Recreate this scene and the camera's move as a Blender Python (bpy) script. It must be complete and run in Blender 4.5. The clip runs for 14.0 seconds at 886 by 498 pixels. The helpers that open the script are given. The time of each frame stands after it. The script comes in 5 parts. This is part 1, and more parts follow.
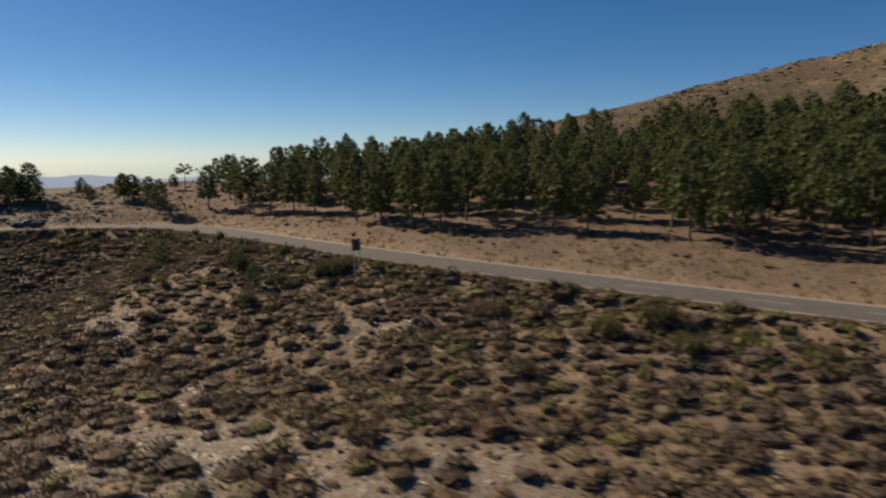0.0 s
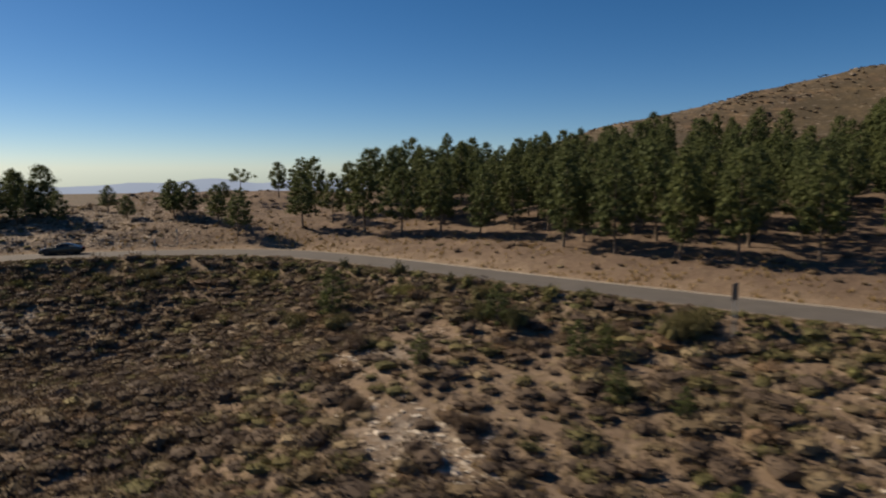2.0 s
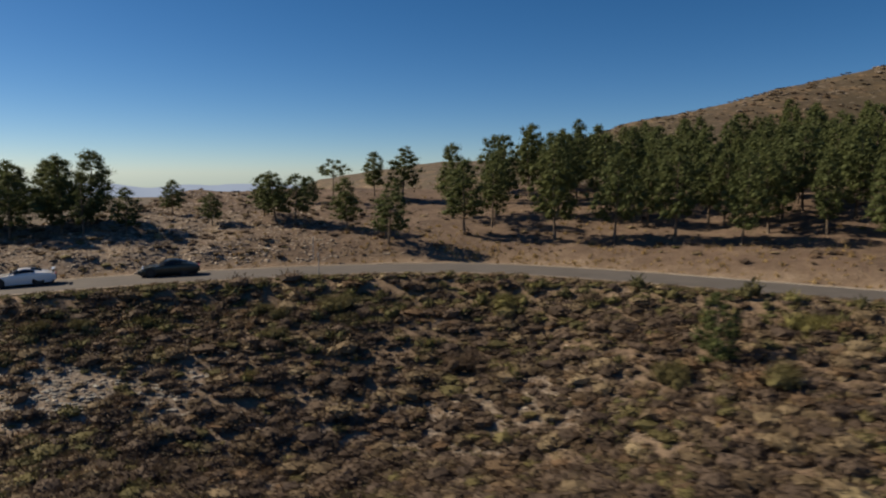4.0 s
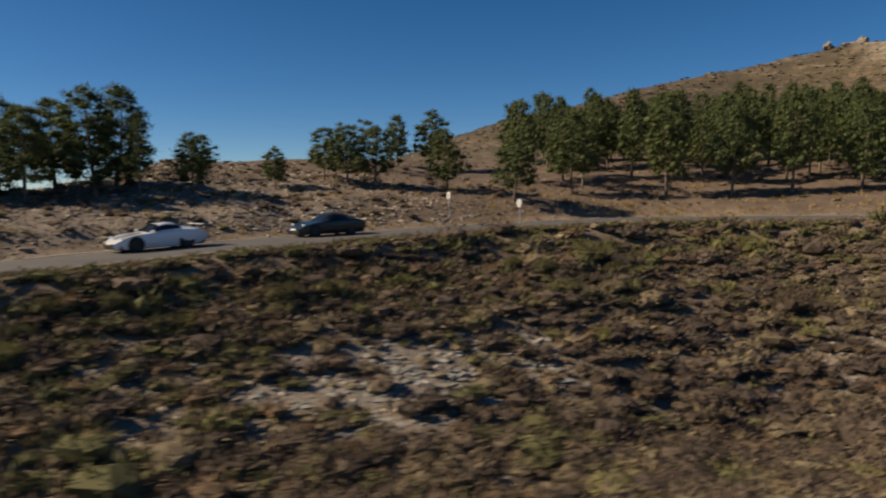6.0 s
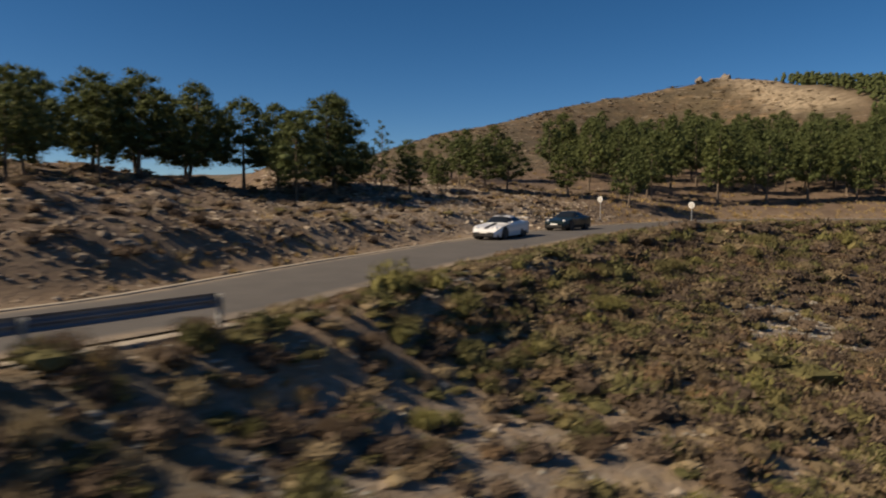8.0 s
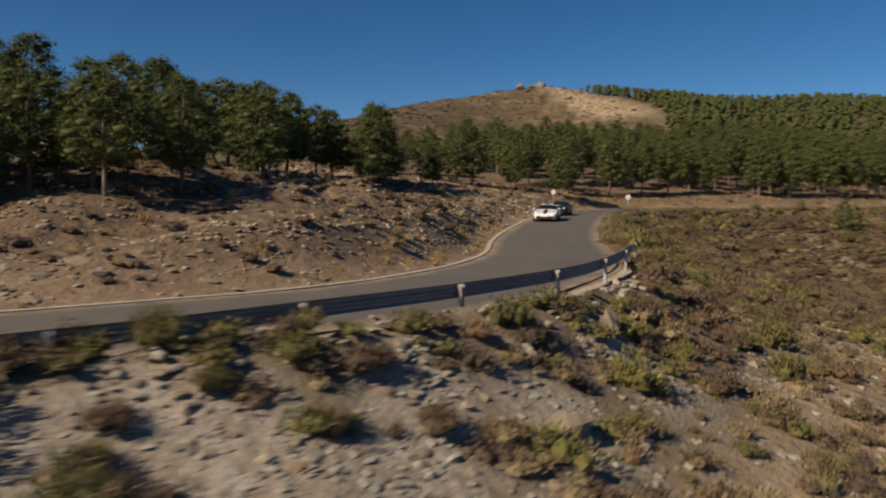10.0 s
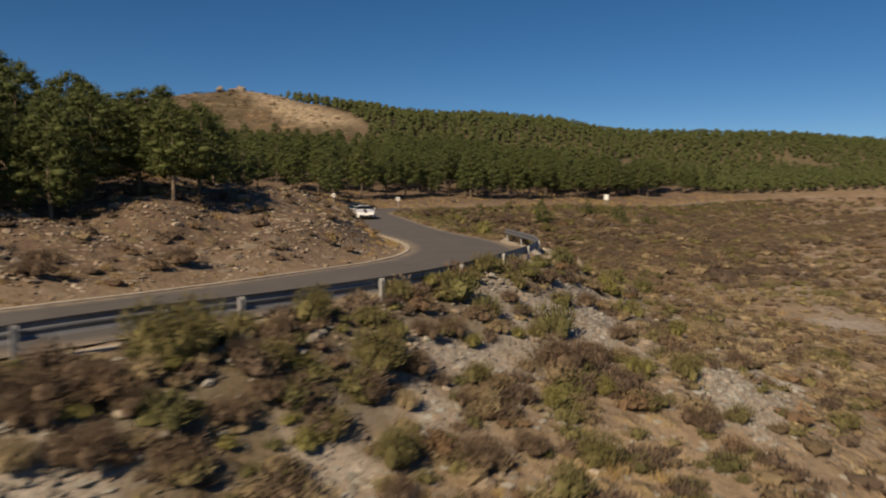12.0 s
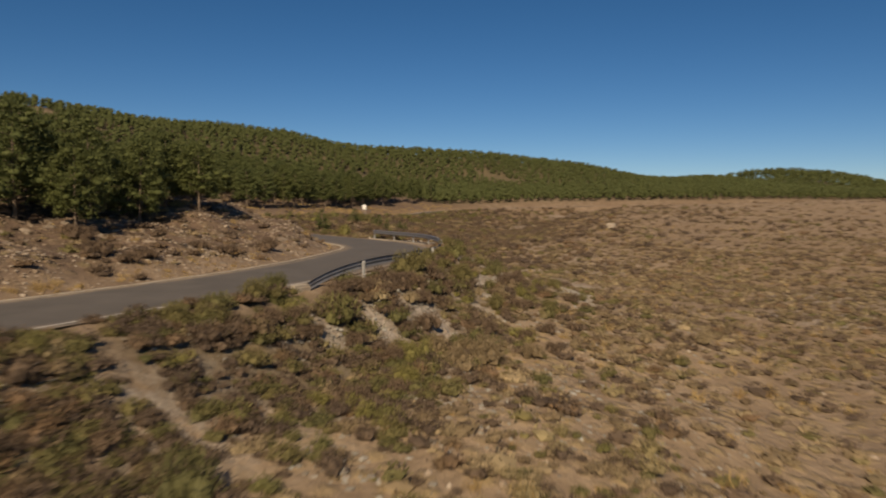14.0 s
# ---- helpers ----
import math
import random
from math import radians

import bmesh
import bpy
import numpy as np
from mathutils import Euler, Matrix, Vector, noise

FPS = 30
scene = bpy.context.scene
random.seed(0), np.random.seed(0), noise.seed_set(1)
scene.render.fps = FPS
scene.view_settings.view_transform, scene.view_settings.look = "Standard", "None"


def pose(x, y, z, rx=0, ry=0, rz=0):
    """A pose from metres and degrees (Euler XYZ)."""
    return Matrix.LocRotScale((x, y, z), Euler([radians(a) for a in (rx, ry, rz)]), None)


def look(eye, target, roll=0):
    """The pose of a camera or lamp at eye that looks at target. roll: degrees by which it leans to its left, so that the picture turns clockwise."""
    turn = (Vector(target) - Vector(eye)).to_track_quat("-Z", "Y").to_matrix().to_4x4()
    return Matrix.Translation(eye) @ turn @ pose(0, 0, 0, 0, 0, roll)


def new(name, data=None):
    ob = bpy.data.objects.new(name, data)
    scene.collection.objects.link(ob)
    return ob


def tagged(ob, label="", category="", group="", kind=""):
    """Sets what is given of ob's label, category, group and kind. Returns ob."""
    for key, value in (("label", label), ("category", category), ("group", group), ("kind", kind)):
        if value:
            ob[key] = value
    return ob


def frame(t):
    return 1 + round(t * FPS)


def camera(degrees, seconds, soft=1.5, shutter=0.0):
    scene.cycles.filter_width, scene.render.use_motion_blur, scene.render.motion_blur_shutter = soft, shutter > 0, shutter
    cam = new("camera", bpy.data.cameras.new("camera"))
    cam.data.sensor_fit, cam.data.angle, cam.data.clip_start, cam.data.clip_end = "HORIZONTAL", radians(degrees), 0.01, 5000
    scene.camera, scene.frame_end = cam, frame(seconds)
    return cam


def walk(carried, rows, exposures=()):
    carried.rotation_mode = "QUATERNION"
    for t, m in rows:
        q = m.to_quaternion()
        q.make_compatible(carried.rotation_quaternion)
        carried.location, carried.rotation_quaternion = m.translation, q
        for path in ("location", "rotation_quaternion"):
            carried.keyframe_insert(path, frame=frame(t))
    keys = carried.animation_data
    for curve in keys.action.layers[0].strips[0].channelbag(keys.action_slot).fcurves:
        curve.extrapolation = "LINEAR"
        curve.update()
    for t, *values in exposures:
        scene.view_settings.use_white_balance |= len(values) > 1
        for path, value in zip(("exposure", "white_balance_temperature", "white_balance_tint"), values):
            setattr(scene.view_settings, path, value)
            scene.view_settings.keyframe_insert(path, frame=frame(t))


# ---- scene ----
cam = camera(64.50, 14.0, soft=2.0, shutter=0.5)
# seconds, x, y, z, yaw, pitch, roll (right side down)
PATH = [
    (0, -1.52, -2.35, 11.09, -0.68, -7.36, 0.53),
    (0.5, -9.60, 4.25, 10.76, -2.27, -6.98, 0.35),
    (1, -17.72, 10.98, 10.60, -3.99, -6.75, 0.23),
    (1.5, -25.61, 17.71, 10.61, -5.80, -6.65, 0.08),
    (2, -32.84, 24.03, 10.56, -7.56, -6.52, -0.07),
    (2.5, -40.18, 30.45, 10.58, -9.46, -6.50, -0.11),
    (3, -47.04, 36.71, 10.36, -11.02, -6.39, -0.07),
    (3.2, -49.71, 39.16, 10.24, -11.44, -6.38, -0.07),
    (5.3, -74.13, 63.63, 5.25, -28.97, -5.20, -0.01),
    (5.5, -76.59, 65.52, 4.68, -30.93, -5.07, 0.16),
    (6, -82.92, 69.70, 3.45, -34.87, -4.70, 0.58),
    (6.5, -89.08, 72.96, 2.98, -38.13, -4.33, 0.38),
    (7, -95.21, 75.70, 2.79, -41.07, -3.72, 0.16),
    (7.5, -101.69, 78.44, 2.76, -44.64, -3.58, 0.01),
    (8, -107.78, 81.05, 2.73, -48.30, -3.66, -0.07),
    (8.5, -113.53, 83.36, 2.72, -51.97, -3.95, -0.34),
    (9, -119.50, 85.76, 2.68, -55.99, -4.16, -0.43),
    (9.2, -121.76, 86.70, 2.63, -57.43, -4.16, -0.51),
    (11.3, -138.52, 96.20, 2.64, -83.02, -4.44, -0.07),
    (11.5, -139.83, 97.31, 2.62, -85.63, -4.33, -0.14),
    (12, -143.38, 100.44, 2.62, -91.96, -4.05, 0.07),
    (12.5, -147.07, 103.76, 2.65, -97.74, -3.81, 0.10),
    (13, -151.09, 107.72, 2.65, -103.76, -3.62, 0.06),
    (13.5, -155.20, 111.90, 2.70, -109.41, -3.54, -0.01),
    (14, -159.66, 116.79, 2.77, -115.57, -3.34, -0.03),
]
walk(cam, [(t, pose(x, y, z, 90 + pitch, roll, yaw)) for t, x, y, z, yaw, pitch, roll in PATH],
     [(0, 0.22, 7050, 11), (3, 0.22, 6950, 11), (5.5, 0.26, 6850, 9), (7, 0.28, 7150, 10), (9, 0.25, 7300, 11), (12, 0.14, 7600, 12), (14, 0.07, 7950, 13)])
# ---- sky, sun, exposure ----
SUN_TO = Vector((-0.85, 0.53, 0.0)).normalized() * math.cos(radians(36)) + Vector((0, 0, math.sin(radians(36))))
world = bpy.data.worlds.new("world")
scene.world = world
world.use_nodes = True
wt = world.node_tree
sky = wt.nodes.new("ShaderNodeTexSky")
sky.sky_type = "NISHITA"
sky.sun_disc = False
sky.sun_elevation = radians(36)
sky.sun_rotation = math.atan2(SUN_TO.x, SUN_TO.y)
sky.altitude = 3500
sky.air_density, sky.dust_density, sky.ozone_density = 0.9, 2.9, 3.3
deep = wt.nodes.new("ShaderNodeHueSaturation")
deep.inputs["Saturation"].default_value = 1.28
wt.links.new(sky.outputs["Color"], deep.inputs["Color"])
wt.links.new(deep.outputs["Color"], wt.nodes["Background"].inputs["Color"])
wt.nodes["Background"].inputs["Strength"].default_value = 0.070
sun = new("sun", bpy.data.lights.new("sun", "SUN"))
sun.data.energy, sun.data.angle, sun.data.color = 5.2, radians(0.5), (1.0, 0.86, 0.68)
sun.matrix_world = look(SUN_TO * 100, (0, 0, 0))
scene.view_settings.exposure = 0.0

# ---- materials ----
class Nodes:
    """A small helper that builds a node material."""

    def __init__(self, name, rough=0.8, metal=0.0):
        self.mat = bpy.data.materials.new(name)
        self.mat.use_nodes = True
        self.tree = self.mat.node_tree
        self.shader = self.tree.nodes["Principled BSDF"]
        self.shader.inputs["Roughness"].default_value = rough
        self.shader.inputs["Metallic"].default_value = metal
        self.coord = self.tree.nodes.new("ShaderNodeTexCoord")

    def put(self, value, socket):
        if isinstance(value, bpy.types.NodeSocket):
            self.tree.links.new(value, socket)
        elif value is not None:
            socket.default_value = value

    def noise(self, scale, detail=4.0, rough=0.6, where=None, stretch=None):
        n = self.tree.nodes.new("ShaderNodeTexNoise")
        n.inputs["Scale"].default_value, n.inputs["Detail"].default_value, n.inputs["Roughness"].default_value = scale, detail, rough
        src = where or self.coord.outputs["Object"]
        if stretch:
            m = self.tree.nodes.new("ShaderNodeMapping")
            m.inputs["Scale"].default_value = stretch
            self.tree.links.new(src, m.inputs["Vector"])
            src = m.outputs["Vector"]
        self.tree.links.new(src, n.inputs["Vector"])
        return n.outputs["Fac"]

    def cells(self, scale, feature="F1", out="Distance"):
        n = self.tree.nodes.new("ShaderNodeTexVoronoi")
        n.feature = feature
        n.inputs["Scale"].default_value = scale
        self.tree.links.new(self.coord.outputs["Object"], n.inputs["Vector"])
        return n.outputs[out]

    def ramp(self, fac, stops):
        n = self.tree.nodes.new("ShaderNodeValToRGB")
        while len(n.color_ramp.elements) < len(stops):
            n.color_ramp.elements.new(0.5)
        for e, (p, c) in zip(n.color_ramp.elements, stops):
            e.position = p
            e.color = (*c, 1) if isinstance(c, tuple) else (c, c, c, 1)
        self.put(fac, n.inputs["Fac"])
        return n.outputs["Color"]

    def mix(self, fac, a, b, blend="MIX"):
        n = self.tree.nodes.new("ShaderNodeMix")
        n.data_type, n.blend_type = "RGBA", blend
        col = lambda v: (*v, 1) if isinstance(v, tuple) and len(v) == 3 else v
        self.put(fac, n.inputs[0]), self.put(col(a), n.inputs[6]), self.put(col(b), n.inputs[7])
        return n.outputs[2]

    def calc(self, op, a, b=None, c=None):
        n = self.tree.nodes.new("ShaderNodeMath")
        n.operation = op
        for v, s in zip((a, b, c), n.inputs):
            self.put(v, s)
        return n.outputs[0]

    def attr(self, name):
        n = self.tree.nodes.new("ShaderNodeAttribute")
        n.attribute_name = name
        return n.outputs["Fac"]

    def island(self):
        return self.tree.nodes.new("ShaderNodeNewGeometry").outputs["Random Per Island"]

    def chance(self):
        return self.tree.nodes.new("ShaderNodeObjectInfo").outputs["Random"]

    def bump(self, height, strength=0.4, distance=0.05):
        n = self.tree.nodes.new("ShaderNodeBump")
        n.inputs["Strength"].default_value, n.inputs["Distance"].default_value = strength, distance
        self.put(height, n.inputs["Height"])
        self.tree.links.new(n.outputs["Normal"], self.shader.inputs["Normal"])

    def done(self, colour, rough=None):
        self.put((*colour, 1) if isinstance(colour, tuple) else colour, self.shader.inputs["Base Color"])
        self.put(rough, self.shader.inputs["Roughness"])
        return self.mat


def ground_material():
    k = Nodes("stony_earth", 0.95)
    big, mid, fine = k.noise(0.05, 5), k.noise(0.45, 6, 0.65), k.noise(4.0, 6, 0.7)
    valley = k.ramp(mid, [(0.30, (0.145, 0.102, 0.067)), (0.48, (0.225, 0.165, 0.110)), (0.62, (0.300, 0.230, 0.160)), (0.75, (0.40, 0.33, 0.25))])
    valley = k.mix(k.ramp(big, [(0.4, 0.0), (0.6, 0.55)]), valley, (0.200, 0.134, 0.084))
    valley = k.mix(k.calc("MULTIPLY", k.attr("dry"), 0.75), valley, k.ramp(mid, [(0.35, (0.255, 0.188, 0.122)), (0.65, (0.385, 0.295, 0.200))]))
    valley = k.mix(k.calc("MULTIPLY", k.attr("dark_soil"), 0.6), valley, k.ramp(mid, [(0.35, (0.150, 0.106, 0.074)), (0.65, (0.235, 0.175, 0.122))]))
    wood = k.ramp(mid, [(0.30, (0.074, 0.049, 0.036)), (0.5, (0.122, 0.081, 0.057)), (0.7, (0.178, 0.125, 0.086))])
    wood = k.mix(k.ramp(k.noise(1.3, 6, 0.7), [(0.5, 0.0), (0.62, 0.7)]), wood, (0.200, 0.148, 0.097))
    base = k.mix(k.attr("wood"), valley, wood)
    stone = k.ramp(k.noise(7.0, 3), [(0.35, (0.22, 0.185, 0.15)), (0.65, (0.36, 0.32, 0.27))])
    base = k.mix(k.calc("MULTIPLY", k.attr("stony"), k.ramp(k.noise(1.6, 6, 0.7), [(0.40, 0.0), (0.55, 1.0)])), base, stone)
    crumbs = k.ramp(k.cells(5.0), [(0.0, 1.0), (0.20, 0.0)])
    base = k.mix(k.calc("MULTIPLY", crumbs, k.ramp(k.noise(0.6, 3), [(0.48, 0.0), (0.66, 0.5)])), base, (0.40, 0.35, 0.28))
    base = k.mix(k.ramp(fine, [(0.35, 0.45), (0.65, 0.0)]), base, (0.085, 0.055, 0.032))
    # low cushions of heath, too many to stand as single plants
    cell = k.calc("ADD", k.cells(1.5), k.calc("MULTIPLY", k.noise(4.5, 4, 0.65), 0.5))
    pick = k.ramp(k.noise(0.35, 4, 0.6), [(0.38, 0.25), (0.55, 1.0)])
    cushion = k.calc("MULTIPLY", k.calc("MULTIPLY", k.ramp(cell, [(0.46, 1.0), (0.80, 0.0)]), pick), k.attr("heath"))
    hue = k.tree.nodes.new("ShaderNodeSeparateColor")
    k.put(k.cells(1.5, "F1", "Color"), hue.inputs[0])
    tint = k.ramp(hue.outputs[0], [(0.0, (0.105, 0.070, 0.042)), (0.35, (0.160, 0.114, 0.062)), (0.7, (0.25, 0.18, 0.090)), (1.0, (0.185, 0.150, 0.070))])
    tint = k.mix(k.ramp(k.noise(14.0, 3), [(0.40, 0.6), (0.58, 0.0)]), tint, (0.060, 0.042, 0.026))
    tint = k.mix(k.attr("dry"), tint, (0.28, 0.21, 0.110))
    base = k.mix(cushion, base, tint)
    # dark olive floor: growth and the trees' shade put into the ground colour
    base = k.mix(k.calc("MULTIPLY", k.attr("dark_floor"), 0.9), base, k.ramp(mid, [(0.35, (0.058, 0.050, 0.026)), (0.65, (0.110, 0.086, 0.046))]))
    base = k.mix(k.calc("MULTIPLY", k.attr("gravel"), k.ramp(k.noise(2.2, 5, 0.7), [(0.36, 0.2), (0.55, 0.92)])), base, k.ramp(k.noise(9.0, 4, 0.7), [(0.35, (0.23, 0.205, 0.18)), (0.65, (0.43, 0.39, 0.34))]))
    # the bare hill: mottled brown with long pale ledges
    ledge = k.ramp(k.noise(0.07, 7, 0.7, stretch=(0.35, 0.35, 7.0)), [(0.36, (0.060, 0.042, 0.027)), (0.46, (0.100, 0.066, 0.037)), (0.56, (0.155, 0.102, 0.053)), (0.66, (0.24, 0.178, 0.110))])
    ledge = k.mix(k.ramp(k.noise(0.028, 5, 0.6), [(0.46, 0.0), (0.56, 0.65)]), ledge, (0.082, 0.066, 0.034))
    ledge = k.mix(k.ramp(k.noise(0.30, 7, 0.75), [(0.40, 0.0), (0.52, 0.8)]), ledge, (0.058, 0.044, 0.024))
    ledge = k.mix(k.ramp(k.noise(0.9, 5, 0.7, stretch=(0.4, 0.4, 4.5)), [(0.60, 0.0), (0.66, 0.8)]), ledge, (0.36, 0.30, 0.235))
    base = k.mix(k.attr("bare"), base, ledge)
    base = k.mix(k.calc("MULTIPLY", k.attr("scree"), k.ramp(k.noise(0.5, 6, 0.7), [(0.36, 0.15), (0.6, 0.9)])), base, (0.34, 0.27, 0.185))
    k.bump(k.calc("ADD", k.calc("ADD", fine, k.calc("MULTIPLY", mid, 2.0)), k.calc("MULTIPLY", cushion, 1.3)), 0.9, 0.12)
    return k.done(base)


def asphalt_material():
    k = Nodes("worn_asphalt", 0.85)
    base = k.ramp(k.noise(0.5, 6, 0.65), [(0.3, (0.076, 0.070, 0.064)), (0.7, (0.118, 0.108, 0.098))])
    base = k.mix(k.ramp(k.noise(40.0, 3), [(0.35, 0.5), (0.6, 0.0)]), base, (0.06, 0.057, 0.054))
    track = k.attr("track")
    base = k.mix(k.calc("MULTIPLY", track, 0.35), base, (0.075, 0.072, 0.07))
    base = k.mix(k.calc("MULTIPLY", k.attr("edge"), k.ramp(k.noise(1.2, 6, 0.7), [(0.35, 0.0), (0.6, 0.9)])), base, (0.30, 0.235, 0.165))
    k.bump(k.noise(60.0, 3), 0.3, 0.01)
    return k.done(base)


def soft_leaf(k, base, through_light):
    """Adds the light that passes through thin leaves."""
    out = k.tree.nodes["Material Output"]
    glow = k.tree.nodes.new("ShaderNodeBsdfTranslucent")
    k.put(base, glow.inputs["Color"])
    both = k.tree.nodes.new("ShaderNodeMixShader")
    both.inputs[0].default_value = through_light
    k.tree.links.new(k.shader.outputs[0], both.inputs[1])
    k.tree.links.new(glow.outputs[0], both.inputs[2])
    k.tree.links.new(both.outputs[0], out.inputs["Surface"])
    k.shader.inputs["Specular IOR Level"].default_value = 0.2
    return k.done(base)


def leaf_material(name, stops, through_light=0.16):
    """Leaves whose colour goes by the plant (its hue) and a little by the single leaf."""
    k = Nodes(name, 0.78)
    base = k.ramp(k.attr("hue"), stops)
    base = k.mix(1.0, base, k.ramp(k.island(), [(0.0, 0.72), (0.6, 1.0), (1.0, 1.3)]), "MULTIPLY")
    return soft_leaf(k, base, through_light)


def needle_material(name="pine_needles", dull=1.0):
    k = Nodes(name, 0.7)
    base = k.ramp(k.island(), [(0.0, (0.076, 0.096, 0.036)), (0.55, (0.092, 0.113, 0.042)), (1.0, (0.116, 0.136, 0.052))])
    base = k.mix(k.ramp(k.attr("hue"), [(0.0, 0.0), (1.0, 0.5)]), base, (0.086, 0.096, 0.038))
    base = k.mix(k.ramp(k.chance(), [(0.0, 0.0), (0.6, 0.12), (1.0, 0.42)]), base, (0.112, 0.124, 0.036))
    base = k.mix(k.ramp(k.noise(0.7, 3), [(0.45, 0.0), (0.7, 0.35)]), base, (0.052, 0.066, 0.024))
    base = k.mix(1.0, base, (dull, dull, dull), "MULTIPLY")
    return soft_leaf(k, base, 0.34)


def bark_material():
    k = Nodes("pine_bark", 0.95)
    base = k.ramp(k.noise(3.0, 5, 0.65, stretch=(3, 3, 0.6)), [(0.35, (0.07, 0.05, 0.035)), (0.65, (0.21, 0.165, 0.125))])
    k.bump(k.noise(9.0, 4, stretch=(3, 3, 0.5)), 0.7, 0.04)
    return k.done(base)


def stone_material(name="grey_limestone", pale=1.0, cool=1.03):
    k = Nodes(name, 0.9)
    base = k.ramp(k.island(), [(0.0, (0.15, 0.115, 0.082)), (0.5, (0.27, 0.22, 0.165)), (1.0, (0.37, 0.315, 0.25))])
    base = k.mix(1.0, base, (pale * (2 - cool), pale, pale * cool), "MULTIPLY")
    base = k.mix(k.ramp(k.noise(6.0, 5), [(0.4, 0.0), (0.65, 0.6)]), base, (0.22, 0.15, 0.095))
    k.bump(k.noise(14.0, 5), 0.6, 0.03)
    return k.done(base)


def plain_material(name, colour, rough=0.5, metal=0.0, spread=0.25, scale=6.0, coat=0.0, worn=None):
    k = Nodes(name, rough, metal)
    lo = tuple(c * (1 - spread) for c in colour)
    base = k.ramp(k.noise(scale, 5, 0.65), [(0.3, lo), (0.7, colour)])
    if worn:
        base = k.mix(k.ramp(k.noise(scale * 0.6, 6, 0.7), [(0.5, 0.0), (0.68, 0.7)]), base, worn)
    k.shader.inputs["Coat Weight"].default_value = coat
    k.shader.inputs["Coat Roughness"].default_value = 0.05
    return k.done(base)


M = {
    "ground": ground_material(), "asphalt": asphalt_material(), "needles": needle_material(), "far_needles": needle_material("far_pine_needles", 1.05), "bark": bark_material(), "stone": stone_material(), "pale_stone": stone_material("pale_limestone", 1.5), "grey_stone": stone_material("grey_rubble", 1.0, 1.18), "white_stone": stone_material("white_limestone", 1.9, 1.08), "brown_stone": stone_material("brown_bank_stone", 0.72, 0.96),
    "shrub": leaf_material("heath_and_scrub", [(0.0, (0.085, 0.064, 0.050)), (0.16, (0.122, 0.090, 0.064)), (0.24, (0.174, 0.114, 0.066)), (0.32, (0.128, 0.095, 0.060)), (0.48, (0.220, 0.172, 0.104)),
                                              (0.60, (0.295, 0.238, 0.146)), (0.72, (0.150, 0.130, 0.056)), (0.86, (0.098, 0.097, 0.042)), (1.0, (0.176, 0.163, 0.058))]),
    "straw": leaf_material("straw_grass", [(0.0, (0.24, 0.16, 0.07)), (0.5, (0.36, 0.26, 0.115)), (1.0, (0.42, 0.31, 0.145))]),
    "zinc": plain_material("galvanised_steel", (0.20, 0.21, 0.235), 0.5, 0.45, 0.3, 3.0, worn=(0.17, 0.17, 0.17)),
    "post": plain_material("pale_post_steel", (0.42, 0.43, 0.43), 0.5, 0.4, 0.2, 8.0, worn=(0.35, 0.32, 0.28)),
    "white": plain_material("white_sign_paint", (0.78, 0.78, 0.76), 0.4, 0.0, 0.1),
    "red": plain_material("red_sign_paint", (0.55, 0.04, 0.035), 0.4, 0.0, 0.15),
    "signback": plain_material("dull_sign_back", (0.05, 0.052, 0.055), 0.7, 0.1, 0.25),
    "line": plain_material("worn_road_paint", (0.50, 0.49, 0.46), 0.8, 0.0, 0.3, 9.0, worn=(0.16, 0.15, 0.14)),
    "kerb": plain_material("pale_gutter_concrete", (0.42, 0.37, 0.30), 0.9, 0.0, 0.35, 4.0, worn=(0.22, 0.17, 0.12)),
    "rock": plain_material("brown_rock", (0.25, 0.205, 0.158), 0.95, 0.0, 0.45, 1.5, worn=(0.13, 0.095, 0.065)),
    # bluish from painted haze, not the hills' own colour
    "far": plain_material("far_hills_haze", (0.10, 0.13, 0.18), 1.0, 0.0, 0.12, 0.004),
}

# ---- plan of the land: the road's line and the heights round it ----
ROAD_LINE = [(84, -420, 5), (66, -300, 5.2), (60, -200, 5), (62, -110, 4.4), (68, -50, 3.4), (67, -14, 2.6), (57.9, 12, 1.8), (43.5, 29.1, 0.9), (26.2, 44.1, 0.6), (9.2, 57.5, 0.8), (-5, 68.9, 1.1), (-15.7, 78.8, 1.25), (-24.3, 87.8, 1.3), (-31.8, 95.6, 1.35), (-38.8, 101.8, 1.3), (-46.4, 105.2, 1.2), (-54.4, 106.5, 1.05), (-63.2, 106.3, 0.95), (-71, 105.2, 0.85), (-78.2, 103.9, 0.65), (-85.8, 102.4, 0.4), (-92.3, 100.8, 0.2), (-97.9, 99, 0.05), (-103.5, 98.1, 0), (-109, 98.2, 0), (-114, 99.3, 0), (-119, 102, 0), (-124, 105.4, -0.05), (-129, 109.8, -0.1), (-133.5, 114.8, -0.15),
             (-138, 120.5, -0.2), (-148, 134, -0.4), (-162, 156, -0.8)]


def spline(points, step):
    """Catmull-Rom points through a line, about step metres apart."""
    p = np.array(points, float)
    p = np.vstack([2 * p[0] - p[1], p, 2 * p[-1] - p[-2]])
    out = []
    for a, b, c, d in zip(p, p[1:], p[2:], p[3:]):
        n = max(1, int(np.linalg.norm(c - b) / step))
        for t in np.arange(n) / n:
            out.append(0.5 * (2 * b + (c - a) * t + (2 * a - 5 * b + 4 * c - d) * t * t + (3 * b - a - 3 * c + d) * t ** 3))
    out.append(p[-2])
    return np.array(out)


